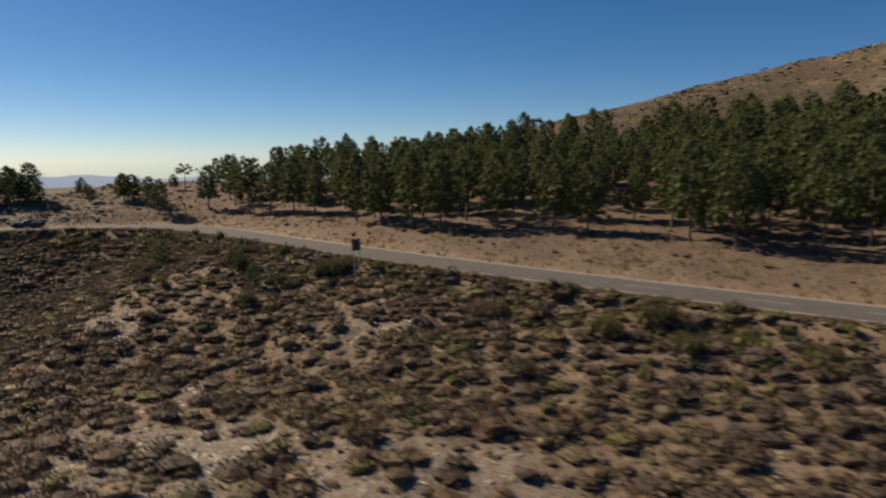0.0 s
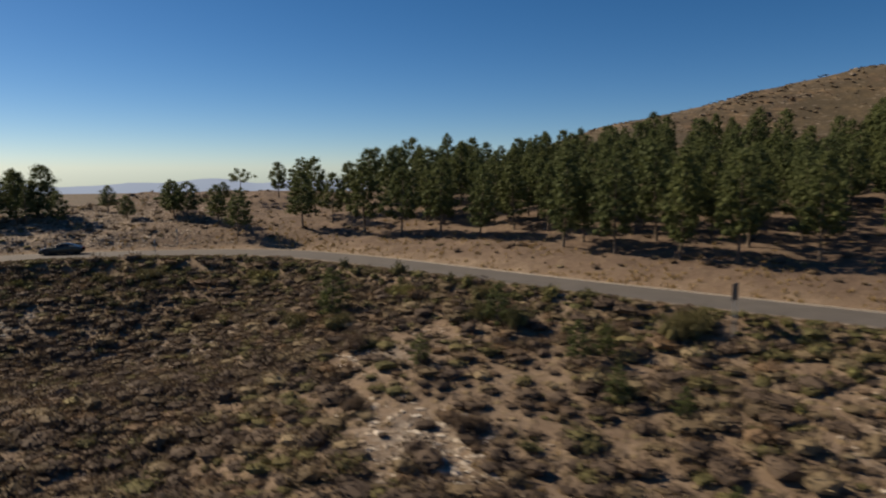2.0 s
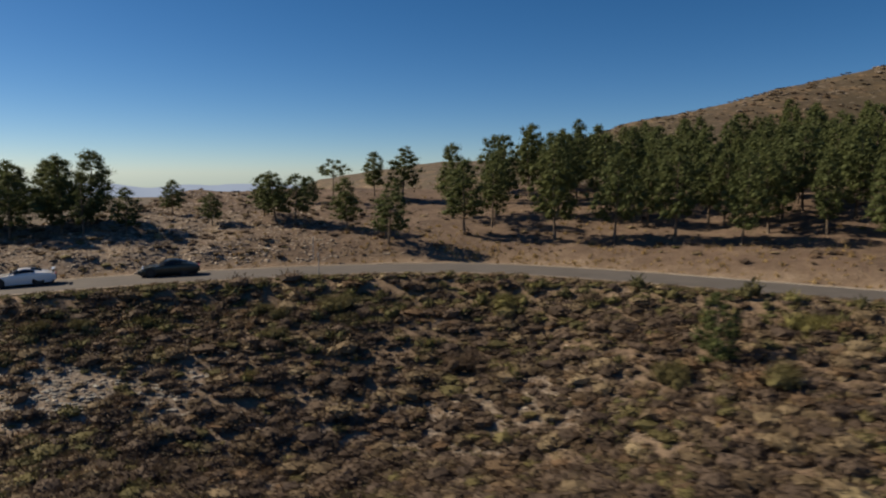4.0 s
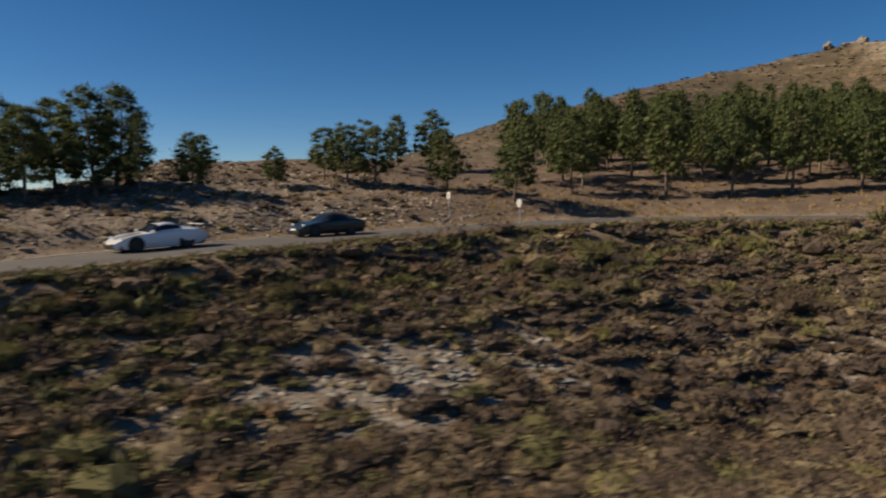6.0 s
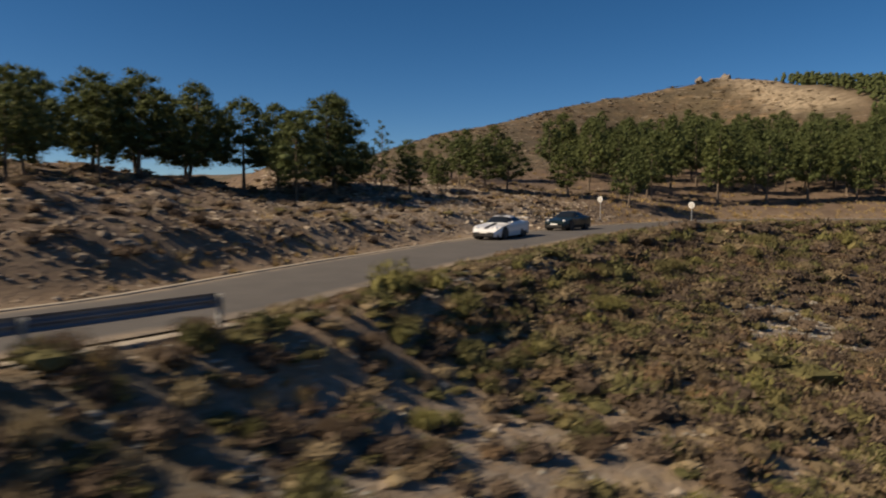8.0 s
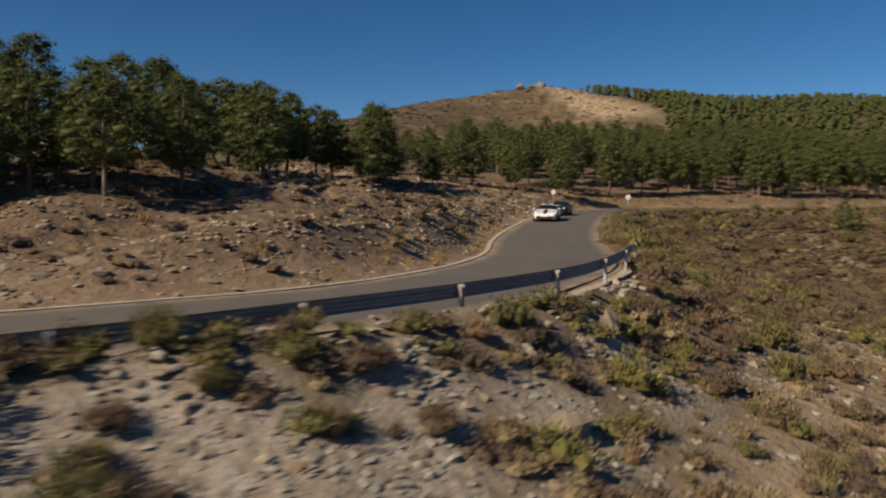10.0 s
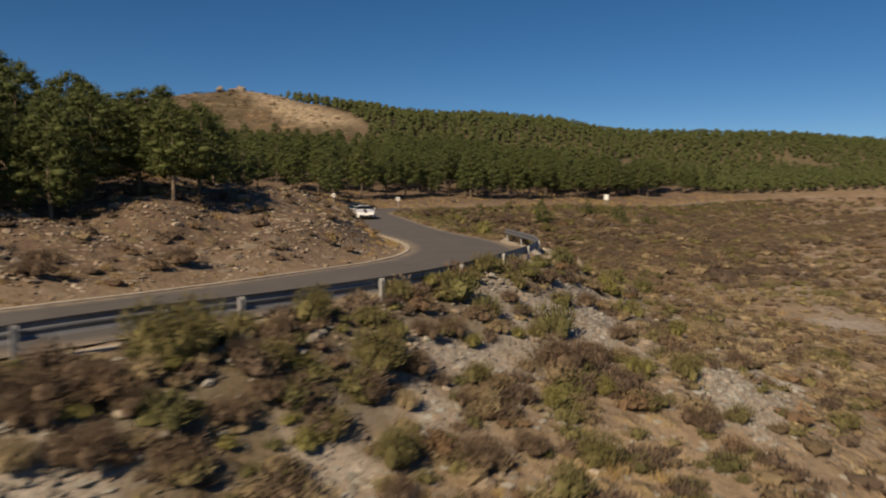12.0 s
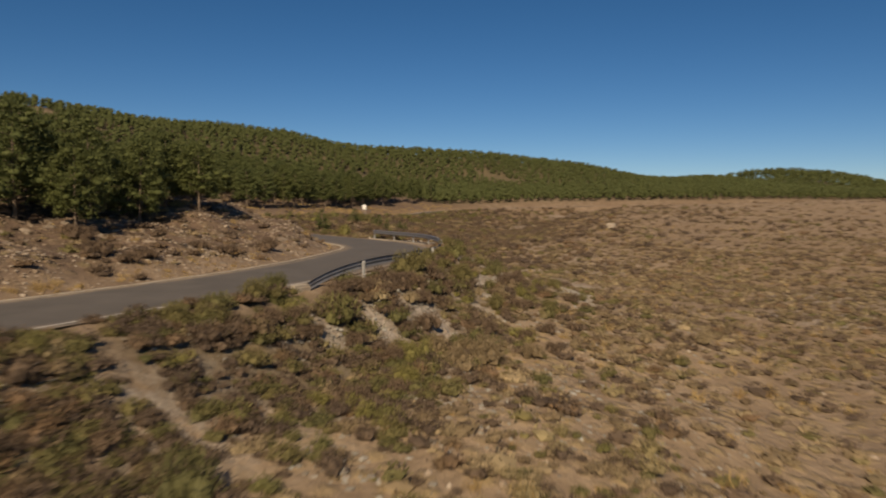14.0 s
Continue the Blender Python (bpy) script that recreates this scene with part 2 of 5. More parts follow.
ROAD = spline(ROAD_LINE, 1.5)
ROAD_DIR = np.gradient(ROAD[:, :2], axis=0)
ROAD_DIR /= np.linalg.norm(ROAD_DIR, axis=1)[:, None]
ROAD_RIGHT = np.stack([ROAD_DIR[:, 1], -ROAD_DIR[:, 0]], 1)


def lattice(ix, iy, seed):
    h = (ix.astype(np.int64) * 374761393 + iy.astype(np.int64) * 668265263 + seed * 1274126177) & 0x7FFFFFFF
    h = ((h ^ (h >> 13)) * 1274126177) & 0x7FFFFFFF
    return ((h ^ (h >> 16)) & 0xFFFF) / 65535.0


def wave(x, y, size, seed=0):
    """Smooth noise from -1 to 1 with lumps of about that size in metres."""
    x, y = np.asarray(x, float) / size, np.asarray(y, float) / size
    ix, iy = np.floor(x), np.floor(y)
    u, v = x - ix, y - iy
    u, v = u * u * (3 - 2 * u), v * v * (3 - 2 * v)
    a, b, c, d = (lattice(ix + i, iy + j, seed) for i, j in ((0, 0), (1, 0), (0, 1), (1, 1)))
    return 2 * ((a * (1 - u) + b * u) * (1 - v) + (c * (1 - u) + d * u) * v) - 1


def ramp(v, lo, hi):
    t = np.clip((np.asarray(v, float) - lo) / (hi - lo), 0, 1)
    return t * t * (3 - 2 * t)


def road_place(x, y):
    """Distance to the road's line (uphill side plus, valley side minus) and the road's height there."""
    x, y = np.ravel(np.asarray(x, float)), np.ravel(np.asarray(y, float))
    s, z = np.empty(len(x)), np.empty(len(x))
    for k in range(0, len(x), 4000):
        dx = x[k:k + 4000, None] - ROAD[None, :, 0]
        dy = y[k:k + 4000, None] - ROAD[None, :, 1]
        i = np.argmin(dx * dx + dy * dy, axis=1)
        r = np.arange(len(i))
        side = dx[r, i] * ROAD_RIGHT[i, 0] + dy[r, i] * ROAD_RIGHT[i, 1]
        along = dx[r, i] * ROAD_DIR[i, 0] + dy[r, i] * ROAD_DIR[i, 1]
        inner = (i > 0) & (i < len(ROAD) - 1)
        s[k:k + 4000] = np.where(inner, side, np.sign(side) * np.hypot(side, along))
        slope = np.gradient(ROAD[:, 2])[i] / np.hypot(*np.gradient(ROAD[:, :2], axis=0)[i].T)
        z[k:k + 4000] = ROAD[i, 2] + slope * np.clip(along, -2, 2)
    return s, z


# rounded rises and hollows: x, y, reach in x, reach in y, height
HOLLOWS = [(-52, 82, 12, 10, -2.5), (-31, 65, 11, 11, 1.35), (-3, 32, 12, 9, 1.3), (-70, 90, 13, 9, -0.8), (-123, 93, 10, 8, 0.6), (-42, 61, 9, 9, -1.8), (-138, 112, 6, 6, -0.7), (-42, 91, 5, 4, -1.2)]
HILL = [(136, 170, 32, 30, 25.2), (99, 198, 33, 24, 16.5), (60, 205, 33, 24, 9), (20, 208, 33, 24, 3.3), (104, 124, 34, 30, 13.8), (124, 144, 26, 22, 6.7), (120, 188, 22, 20, 3.4), (140, 90, 44, 38, 14),
        (152, 45, 48, 42, 11.1), (160, -5, 48, 46, 14.6), (160, -60, 48, 46, 14.5), (155, -115, 48, 46, 9.6), (150, -170, 48, 46, 2.6), (150, -225, 48, 46, 7.1), (235, -345, 70, 60, 16.5), (190, -400, 60, 55, 8.1)]


def mounds(rises, x, y):
    return sum(h * np.exp(-((x - a) / c) ** 2 - ((y - b) / e) ** 2) for a, b, c, e, h in rises)


def above_wood(x, y):
    """How far a place lies above the upper edge of the hill's wood; below it is minus."""
    return y - 118 - np.where(x > 90, 0.8, 0.3) * (x - 90)


def land(x, y, rough=True):
    """Height of the ground."""
    shape = np.shape(x)
    x, y = np.ravel(np.asarray(x, float)), np.ravel(np.asarray(y, float))
    s, zr = road_place(x, y)
    d = -s
    # valley side: shoulder, embankment, slope, gully floor, then the far side rising slowly to the south-east
    edge = 4.0 + 1.2 * np.exp(-((x + 132) / 6) ** 2)
    bank = 0.75 * ramp(d, edge, edge + 2.6) + 0.5 * ramp(d, 4.4, 8.5) * ramp(-x, 60, 85)
    close = zr - bank - 0.235 * np.clip(d - edge - 0.4, 0, 17) - 0.03 * np.clip(d - 21.5, 0, 30)
    rising = np.minimum(-5.6 + 0.062 * np.clip(0.85 * (x + 97) - 0.53 * (y - 66), -20, 400), 6.0)
    over = ramp(d, 30, 62) * ramp(x, -150, -100)
    valley = close * (1 - over) + over * rising + 0.5 * ramp(d, 40, 80) * wave(x, y, 60, 3) + mounds(HOLLOWS, x, y)
    # uphill side: cut bank, then a steady slope to a crest on the north-west and on up the hill in the east
    cut = 0.9 * ramp(s, 3.6, 6.8) + 0.9 * np.exp(-((x + 98) / 14) ** 2) * ramp(s, 3.4, 6.5)
    crest = 30 + 6 * wave(x, y, 40, 5) * (1 - ramp(-x, 60, 70)) - 15 * ramp(-x, 64, 74) + 5 * ramp(-x, 80, 90) + 45 * ramp(x, -10, 40) * ramp(y, 0, 50)
    west = ramp(-x, 5, 50)
    steep = ramp(x, -80, -68) * ramp(-x, 34, 46)
    rise = cut + 0.9 * steep * ramp(s, 3.7, 11) + 0.165 * np.clip(s - 6, 0, crest) - 0.045 * steep * np.clip(s - 8, 0, 14)
    fall = 0.14 * np.clip(s - 6 - crest, 0, 130) + 0.05 * np.clip(s - 136 - crest, 0, 800)
    hill = mounds(HILL, x, y) * ramp(s, 22, 100)
    up = zr + rise - west * fall + hill
    z = np.where(s > 0, up, valley)
    if rough:
        off = ramp(np.abs(s), 3.6, 9)
        z = z + off * (0.35 * wave(x, y, 9, 11) + (0.16 + 0.16 * ramp(s, 4, 7) * ramp(30 - s, 0, 8) * (ramp(-x, 50, 62) + 1.1 * ramp(-x, 72, 84))) * wave(x, y, 3.1, 12)) + ramp(np.abs(s), 3.3, 5) * (0.07 + 0.16 * ramp(s, 3.8, 6) * ramp(30 - s, 0, 8) * (ramp(-x, 50, 62) + 0.5 * ramp(-x, 72, 84))) * wave(x, y, 1.9, 13)
    z = np.where(np.abs(s) < 3.6, zr - 0.06 - 0.1 * ramp(np.abs(s), 2.9, 3.5), z)
    return z.reshape(shape)
# ---- building helpers ----
def array_mesh(name, verts, faces, material, attrs=None, smooth=False):
    """A mesh from arrays: verts n x 3, faces m x k (all faces with k corners)."""
    me = bpy.data.meshes.new(name)
    verts, faces = np.asarray(verts, np.float32), np.asarray(faces, np.int32)
    k = faces.shape[1]
    me.vertices.add(len(verts))
    me.vertices.foreach_set("co", verts.ravel())
    me.loops.add(faces.size)
    me.loops.foreach_set("vertex_index", faces.ravel())
    me.polygons.add(len(faces))
    me.polygons.foreach_set("loop_start", np.arange(0, faces.size, k, dtype=np.int32))
    me.polygons.foreach_set("use_smooth", np.full(len(faces), smooth))
    for key, values in (attrs or {}).items():
        a = me.attributes.new(key, "FLOAT", "POINT")
        a.data.foreach_set("value", np.asarray(values, np.float32))
    me.materials.append(material)
    me.update(calc_edges=True)
    return me


def part(name, bm, material, parent=None, label=""):
    """Links a bmesh as one mesh object under a thing or a part."""
    me = bpy.data.meshes.new(name)
    bm.to_mesh(me)
    bm.free()
    me.materials.append(material)
    ob = new(name, me)
    ob.parent = parent
    return tagged(ob, label)


def box(bm, x0, y0, z0, x1, y1, z1, bevel=0.0):
    made = bmesh.ops.create_cube(bm, size=1.0, matrix=Matrix.LocRotScale(((x0 + x1) / 2, (y0 + y1) / 2, (z0 + z1) / 2), None, (x1 - x0, y1 - y0, z1 - z0)))
    if bevel:
        edges = {e for v in made["verts"] for e in v.link_edges}
        bmesh.ops.bevel(bm, geom=list(edges), offset=bevel, segments=2, affect="EDGES")


def rod(bm, a, b, r0, r1=None, sides=10, ends=True):
    """A tapered round bar from a to b."""
    a, b = Vector(a), Vector(b)
    m = Matrix.Translation((a + b) / 2) @ (b - a).to_track_quat("Z", "Y").to_matrix().to_4x4()
    bmesh.ops.create_cone(bm, cap_ends=ends, segments=sides, radius1=r0, radius2=r0 if r1 is None else r1, depth=(b - a).length, matrix=m)


def ball(level):
    bm = bmesh.new()
    bmesh.ops.create_icosphere(bm, subdivisions=level, radius=1.0)
    v = np.array([x.co[:] for x in bm.verts])
    f = np.array([[w.index for w in p.verts] for p in bm.faces])
    bm.free()
    return v, f


BALL0, BALL1 = ball(1), ball(2)


def lump(rng, base, size, jag=0.25):
    v, f = base
    v = v * (1 + jag * rng.uniform(-1, 1, (len(v), 1))) * np.asarray(size)
    return v, f


def join(pieces):
    """Joins (verts, faces) pairs."""
    vs, fs, n = [], [], 0
    for v, f in pieces:
        vs.append(v), fs.append(f + n)
        n += len(v)
    return np.vstack(vs), np.vstack(fs)


def tufts(rng, centres, outward, size, lean=0.5, thin=0.45):
    """A pointed leaf tuft (one triangle) at each centre, leaning outwards."""
    n = len(centres)
    out = outward / np.maximum(np.linalg.norm(outward, axis=1), 1e-6)[:, None]
    way = out + lean * rng.normal(size=(n, 3))
    way /= np.linalg.norm(way, axis=1)[:, None]
    side = np.cross(way, rng.normal(size=(n, 3)))
    side /= np.maximum(np.linalg.norm(side, axis=1), 1e-6)[:, None]
    ln = size * rng.uniform(0.6, 1.4, (n, 1))
    a, c = centres - way * ln * 0.3, centres + way * ln
    v = np.stack([a + side * ln * thin, a - side * ln * thin, c], 1).reshape(-1, 3)
    return v, 3 * np.arange(n)[:, None] + [0, 1, 2]


def scatter(proto_list, x, y, z, scale, rng, squash=None, tilt=0.0, hue=None):
    """Copies of prototypes joined into one: verts, faces, and the hue of each vert's plant."""
    pick = rng.integers(0, len(proto_list), len(x))
    turn = rng.uniform(0, 2 * np.pi, len(x))
    squash = np.ones(len(x)) if squash is None else squash
    hue = rng.uniform(0, 1, len(x)) if hue is None else hue
    pieces, hues = [], []
    for k, (v, f) in enumerate(proto_list):
        at = np.where(pick == k)[0]
        if not len(at):
            continue
        c, s = np.cos(turn[at])[:, None], np.sin(turn[at])[:, None]
        tx, ty = rng.normal(0, tilt, (len(at), 1)), rng.normal(0, tilt, (len(at), 1))
        px = (v[:, 0] * c - v[:, 1] * s) * scale[at, None]
        py = (v[:, 0] * s + v[:, 1] * c) * scale[at, None]
        pz = v[None, :, 2] * (scale * squash)[at, None] + tx * px + ty * py
        w = np.stack([px + x[at, None], py + y[at, None], pz + z[at, None]], 2).reshape(-1, 3)
        pieces.append((w, (f[None] + (len(v) * np.arange(len(at)))[:, None, None]).reshape(-1, 3)))
        hues.append(np.repeat(hue[at], len(v)))
    return *join(pieces), np.concatenate(hues)

# ---- the ground, one sheet out to the horizon ----
def steps(lo, hi, fine, far, grow):
    mid = list(np.arange(lo, hi + fine, fine))
    d, x = fine, mid[-1]
    up = []
    while x < far:
        d *= grow
        x += d
        up.append(x)
    d, x = fine, mid[0]
    down = []
    while x > -far:
        d *= grow
        x -= d
        down.append(x)
    return np.array(down[::-1] + mid + up)


STONY = [(-30, 58.5, 3.5), (-7, 51, 3), (-12, 31, 4), (-6, 30, 3), (-26, 51, 2.5), (-30, 69, 2.5), (-67, 89.5, 4), (-40, 79, 2.5), (-73, 91, 4), (-105, 92.5, 4), (-96, 90, 4), (-117, 94.5, 4),
         (-122, 97, 3), (-121.5, 95.3, 2.6), (-125.5, 97.6, 2.0), (-118.5, 93.2, 2.2), (-125, 92.2, 1.6), (-128, 93, 1.3), (-112, 85.5, 2.0), (-90, 69.5, 2.5), (-95, 70.5, 2.5), (-86, 71, 2)]


GRAVEL = [(-117.2, 93.3, 0.9), (-120.6, 94.4, 0.9), (-123.2, 95.4, 0.9), (-124.3, 96.3, 1.0), (-126, 97.6, 0.8), (-127.1, 98.7, 0.8), (-127.5, 99.8, 0.7), (-124, 98.4, 0.8), (-122.4, 97.5, 0.9), (-122, 96.3, 0.9), (-119.2, 95.1, 0.9), (-129.6, 100.4, 0.7), (-126.1, 92.6, 1.0), (-124.1, 90.9, 0.8), (-132.1, 101.7, 0.7), (-137.1, 110.2, 0.5), (-135.5, 110.6, 0.35), (-135.3, 108.3, 0.45), (-136, 107.9, 0.6), (-134.4, 105.5, 1.0), (-127.6, 93, 0.8), (-98.9, 72.5, 2.3), (-138.1, 111.7, 0.4), (-113.5, 92.6, 1.0)]
gravelly = lambda x, y: np.clip(1.25 * np.max([np.exp(-(((x - a) ** 2 + (y - b) ** 2) / (1.15 * r) ** 2) ** 1.5) for a, b, r in GRAVEL], axis=0), 0, 1)


def soil_marks(x, y, s):
    """Where the soil is forest litter, and where it is stony."""
    wood = ramp(s, 3.2, 7.0)
    wood = wood * ramp(y, -25, 15)
    bare = ramp(above_wood(x, y), -4, 12) * ramp(s, 50, 75)
    wood = np.clip(wood * (1 - 0.75 * bare), 0, 1)
    stony = 0.6 * np.exp(-((x + 70) / 11) ** 2 - ((y - 94) / 4.5) ** 2)
    stony += (0.7 - 0.5 * ramp(-x, 80, 90)) * ramp(s, 3.4, 6) * ramp(26 - s, 0, 8) * ramp(-x, 56, 64) * ramp(x, -112, -96)
    stony += 1.0 * ramp(-s, 4.4, 5.5) * ramp(11 + s, 0, 4) * ramp(-x, 96, 104)
    stony += 0.9 * ramp(wave(x, y, 14, 21), 0.25, 0.6) * ramp(-s, 9, 14) * ramp(60 + s, 0, 20)
    for cx, cy, r in STONY:
        stony += 1.0 * np.exp(-((x - cx) / r) ** 2 - ((y - cy) / r) ** 2 * 1.6)
    return wood, np.clip(stony, 0, 1)


gx, gy = steps(-178, 62, 0.9, 4600, 1.13), steps(14, 146, 0.9, 4600, 1.13)
GX, GY = np.meshgrid(gx, gy)
px, py = GX.ravel(), GY.ravel()
ps = road_place(px, py)[0]
pz = land(px, py)
reach = np.hypot(px + 40, py - 80)
pz = pz * (1 - ramp(reach, 420, 1100)) + ramp(reach, 420, 1100) * (-60 - 0.02 * np.clip(reach - 1100, 0, 4000))
wood, stony = soil_marks(px, py, ps)
heath = ramp(-ps, 5, 12) * (1 - 0.8 * stony) * (1 - 0.2 * ramp(-ps, 24, 60) * ramp(75 - py, 0, 40)) + 0.9 * ramp(ps, 4, 7) * ramp(-px, 48, 70) * (1 - 0.5 * stony) + ramp(ps, 3, 6) * (1 - ramp(py, 0, 25))
litter = ramp(-ps, 3.6, 4.4) * (1 - ramp(-ps, 6.5, 10)) * ramp(-px, 98, 104) * ramp(px, -143, -139) * (1 - gravelly(px, py)) * 0.75
# litter band, then the floor painted dark for shade under the hill's trees
dark_floor = litter + ramp(ps, 40, 50) * (1 - ramp(above_wood(px, py), -8, 4)) + ramp(ps, 16, 24) * (1 - ramp(py, 5, 20))
bare = ramp(above_wood(px, py), -6, 8) * ramp(ps, 42, 62)
scree = ramp(above_wood(px, py) + 2 * wave(px, py, 9, 55), -2, 3) * (1 - ramp(above_wood(px, py) - 0.15 * (px - 100) + 2 * wave(px, py, 12, 56), 16, 18.5)) * ramp(px, 84, 94) * (1 - ramp(px, 126, 136)) * bare
dry = np.maximum(ramp(-ps, 5, 10) * ramp(-px, 58, 90) * (1 - 0.85 * ramp(-ps, 14, 34)), 0.40 * ramp(-ps, 22, 60) * ramp(75 - py, 0, 40))
gravel = gravelly(px, py)
# three broad patches where the valley soil is darker
dark_soil = np.exp(-((px + 53) / 25) ** 2 - ((py - 76) / 20) ** 2) + np.exp(-((px - 14) / 15) ** 2 - ((py - 38) / 12) ** 2) + np.exp(-((px + 22) / 20) ** 2 - ((py - 42) / 17) ** 2)
n, m = len(gx), len(gy)
q = (np.arange(m - 1)[:, None] * n + np.arange(n - 1)).ravel()
ground = new("ground", array_mesh("ground", np.stack([px, py, pz], 1), np.stack([q, q + 1, q + n + 1, q + n], 1), M["ground"],
             {"wood": wood, "stony": stony, "heath": np.clip(heath, 0, 1), "bare": bare, "scree": scree, "gravel": gravel, "dry": dry, "dark_soil": np.clip(1.8 * dark_soil, 0, 1) * ramp(-ps, 4, 8), "dark_floor": np.clip(dark_floor, 0, 1)}, True))
tagged(ground, "dry stony hillside earth, tan and reddish brown", "ground", kind="structure")

# ---- the road ----
def ribbon(name, offsets, lift, material, attrs=None, line=ROAD, right=ROAD_RIGHT, crown=0.05):
    """A strip along the road through the given offsets (right of the line is plus)."""
    v, k = [], len(offsets)
    for o in offsets:
        v.append(np.column_stack([line[:, :2] + right * o, line[:, 2] + lift - crown * (o / 3) ** 2]))
    v = np.stack(v, 1).reshape(-1, 3)
    i = (np.arange(len(line) - 1)[:, None] * k + np.arange(k - 1)).ravel()
    return array_mesh(name, v, np.stack([i, i + 1, i + k + 1, i + k], 1)[:, ::-1], material, attrs, True)


lanes = np.array([-2.95, -2.7, -2.2, -1.6, -1.0, -0.4, 0.0, 0.4, 1.0, 1.6, 2.2, 2.7, 2.95])
track = np.tile(np.exp(-((np.abs(lanes) - 0.75) / 0.3) ** 2) + np.exp(-((np.abs(lanes) - 2.1) / 0.3) ** 2), len(ROAD))
edge = np.tile(ramp(np.abs(lanes), 2.3, 2.9), len(ROAD))
road = new("road", ribbon("road", lanes, 0.02, M["asphalt"], {"track": track, "edge": edge}))
tagged(road, "narrow worn grey asphalt mountain road with dusty edges", "road", kind="structure")

# ---- pines ----
def pine_shape(seed, height, spread, bare, boughs, each, needle, squat=1.0):
    """Trunk with limbs, and crown, of one pine: two (verts, faces) pairs. Every bough ends in rounded pads of needle tufts."""
    rng = np.random.default_rng(seed)
    bm = bmesh.new()
    bend = rng.normal(0, 0.022 * height, 2)
    at = lambda t: Vector((bend[0] * math.sin(2.4 * t), bend[1] * math.sin(1.9 * t), t * height))
    r0 = 0.012 * height + 0.03
    for t in np.arange(0, 0.93, 0.155):
        rod(bm, at(t) - Vector((0, 0, 0.3 if t == 0 else 0)), at(t + 0.155), r0 * (1.25 if t == 0 else 1 - t), r0 * max(0.08, 0.93 - t), 7, False)
    pieces = []
    phase = rng.uniform(0, 6.3, 4)
    reach = lambda u: (0.45 + 0.55 * min(1.0, (u + 0.08) / 0.32)) * max(0.0, 1.02 - u) ** 0.58 * 1.22
    for c in range(boughs):
        u = (c + rng.uniform(0, 1)) / boughs
        t = bare + (0.965 - bare) * u
        a = c * 2.399 + rng.uniform(-0.5, 0.5)
        uneven = 1 + 0.14 * math.sin(a * 2 + phase[0] + 3 * u) + 0.10 * math.sin(3 * a + phase[1]) + 0.10 * math.sin(9 * u + phase[2])
        wide = max(0.05 * spread, spread * min(1.0, reach(u)) * uneven * rng.uniform(0.62, 1.0))
        base, end = at(max(0.1, t - 0.06)), at(t) + Vector((math.cos(a) * wide, math.sin(a) * wide, rng.uniform(-0.02, 0.015) * height))
        if u < 0.85 and c % 2 == 0:
            rod(bm, base, base.lerp(end, 0.9), 0.018 + 0.004 * height * (1 - u), 0.012, 4, False)
        root, tip = np.array(base), np.array(end)
        for share, size in ((1.0, 1.0), (0.58, 0.9)):
            if share < 1 and wide < 0.55 * spread:
                continue
            mid = root + (tip - root) * share + rng.normal(0, 0.012 * height, 3)
            r = (0.046 * height + 0.15 * wide) * size * rng.uniform(0.75, 1.2) * squat
            flat = np.array((1.0, 1.0, 0.80))
            v, f = lump(rng, BALL0, r * 0.50 * flat, 0.25)
            pieces.append((v + mid, f))
            k = int(each * size)
            way = rng.normal(size=(k, 3))
            way[:, 2] = way[:, 2] * 0.85 + 0.15
            way /= np.linalg.norm(way, axis=1)[:, None]
            pieces.append(tufts(rng, mid + way * flat * r * rng.uniform(0.50, 1.15, (k, 1)), way + (0, 0, 0.45), needle * height, 0.55, 0.15))
    bmesh.ops.triangulate(bm, faces=bm.faces)
    bm.verts.index_update()
    tv = np.array([x.co[:] for x in bm.verts])
    tf = np.array([[w.index for w in p.verts] for p in bm.faces])
    bm.free()
    return (tv, tf), join(pieces)


def pine_kind(*shape):
    trunk, crown = pine_shape(*shape)
    return array_mesh("trunk", *trunk, M["bark"], None, True), array_mesh("crown", *crown, M["needles"], None, True)


FORMS = ((9.0, 2.3, 0.26), (9.0, 2.1, 0.22), (9.0, 2.5, 0.30), (9.0, 2.2, 0.27), (9.0, 1.85, 0.21), (9.0, 2.6, 0.30))
OPEN_FORMS = ((9.0, 2.5, 0.21), (9.0, 2.3, 0.18), (9.0, 2.8, 0.25), (9.0, 2.4, 0.22), (9.0, 2.2, 0.18), (9.0, 2.9, 0.28))
PINES = [pine_kind(101 + k, *form, 50, 46, 0.029) for k, form in enumerate(FORMS)]
FINE_PINES = [pine_kind(121 + k, *form, 56, 76, 0.025) for k, form in enumerate(OPEN_FORMS)]
UMBRELLA = pine_kind(111, 5.0, 1.9, 0.60, 16, 64, 0.032, 0.9)
THIN = pine_kind(112, 6.0, 1.15, 0.22, 30, 26, 0.028, 0.62)
YOUNG = pine_kind(113, 3.0, 1.0, 0.05, 34, 52, 0.040)


def pine(kind, x, y, height, made, turn=0.0, label="", group="", wide=1.0):
    """One tree on the ground at x, y, scaled to that height from the kind's own height."""
    tree = new("pine_tree")
    k = height / made
    tree.matrix_world = Matrix.LocRotScale((x, y, float(land(x, y)) - 0.08), Euler((0, 0, turn)), (k * wide, k * wide, k))
    for name, me in (("trunk", kind[0]), ("crown", kind[1])):
        ob = new(name, me)
        ob.parent = tree
    return tagged(tree, label, "tree", group)


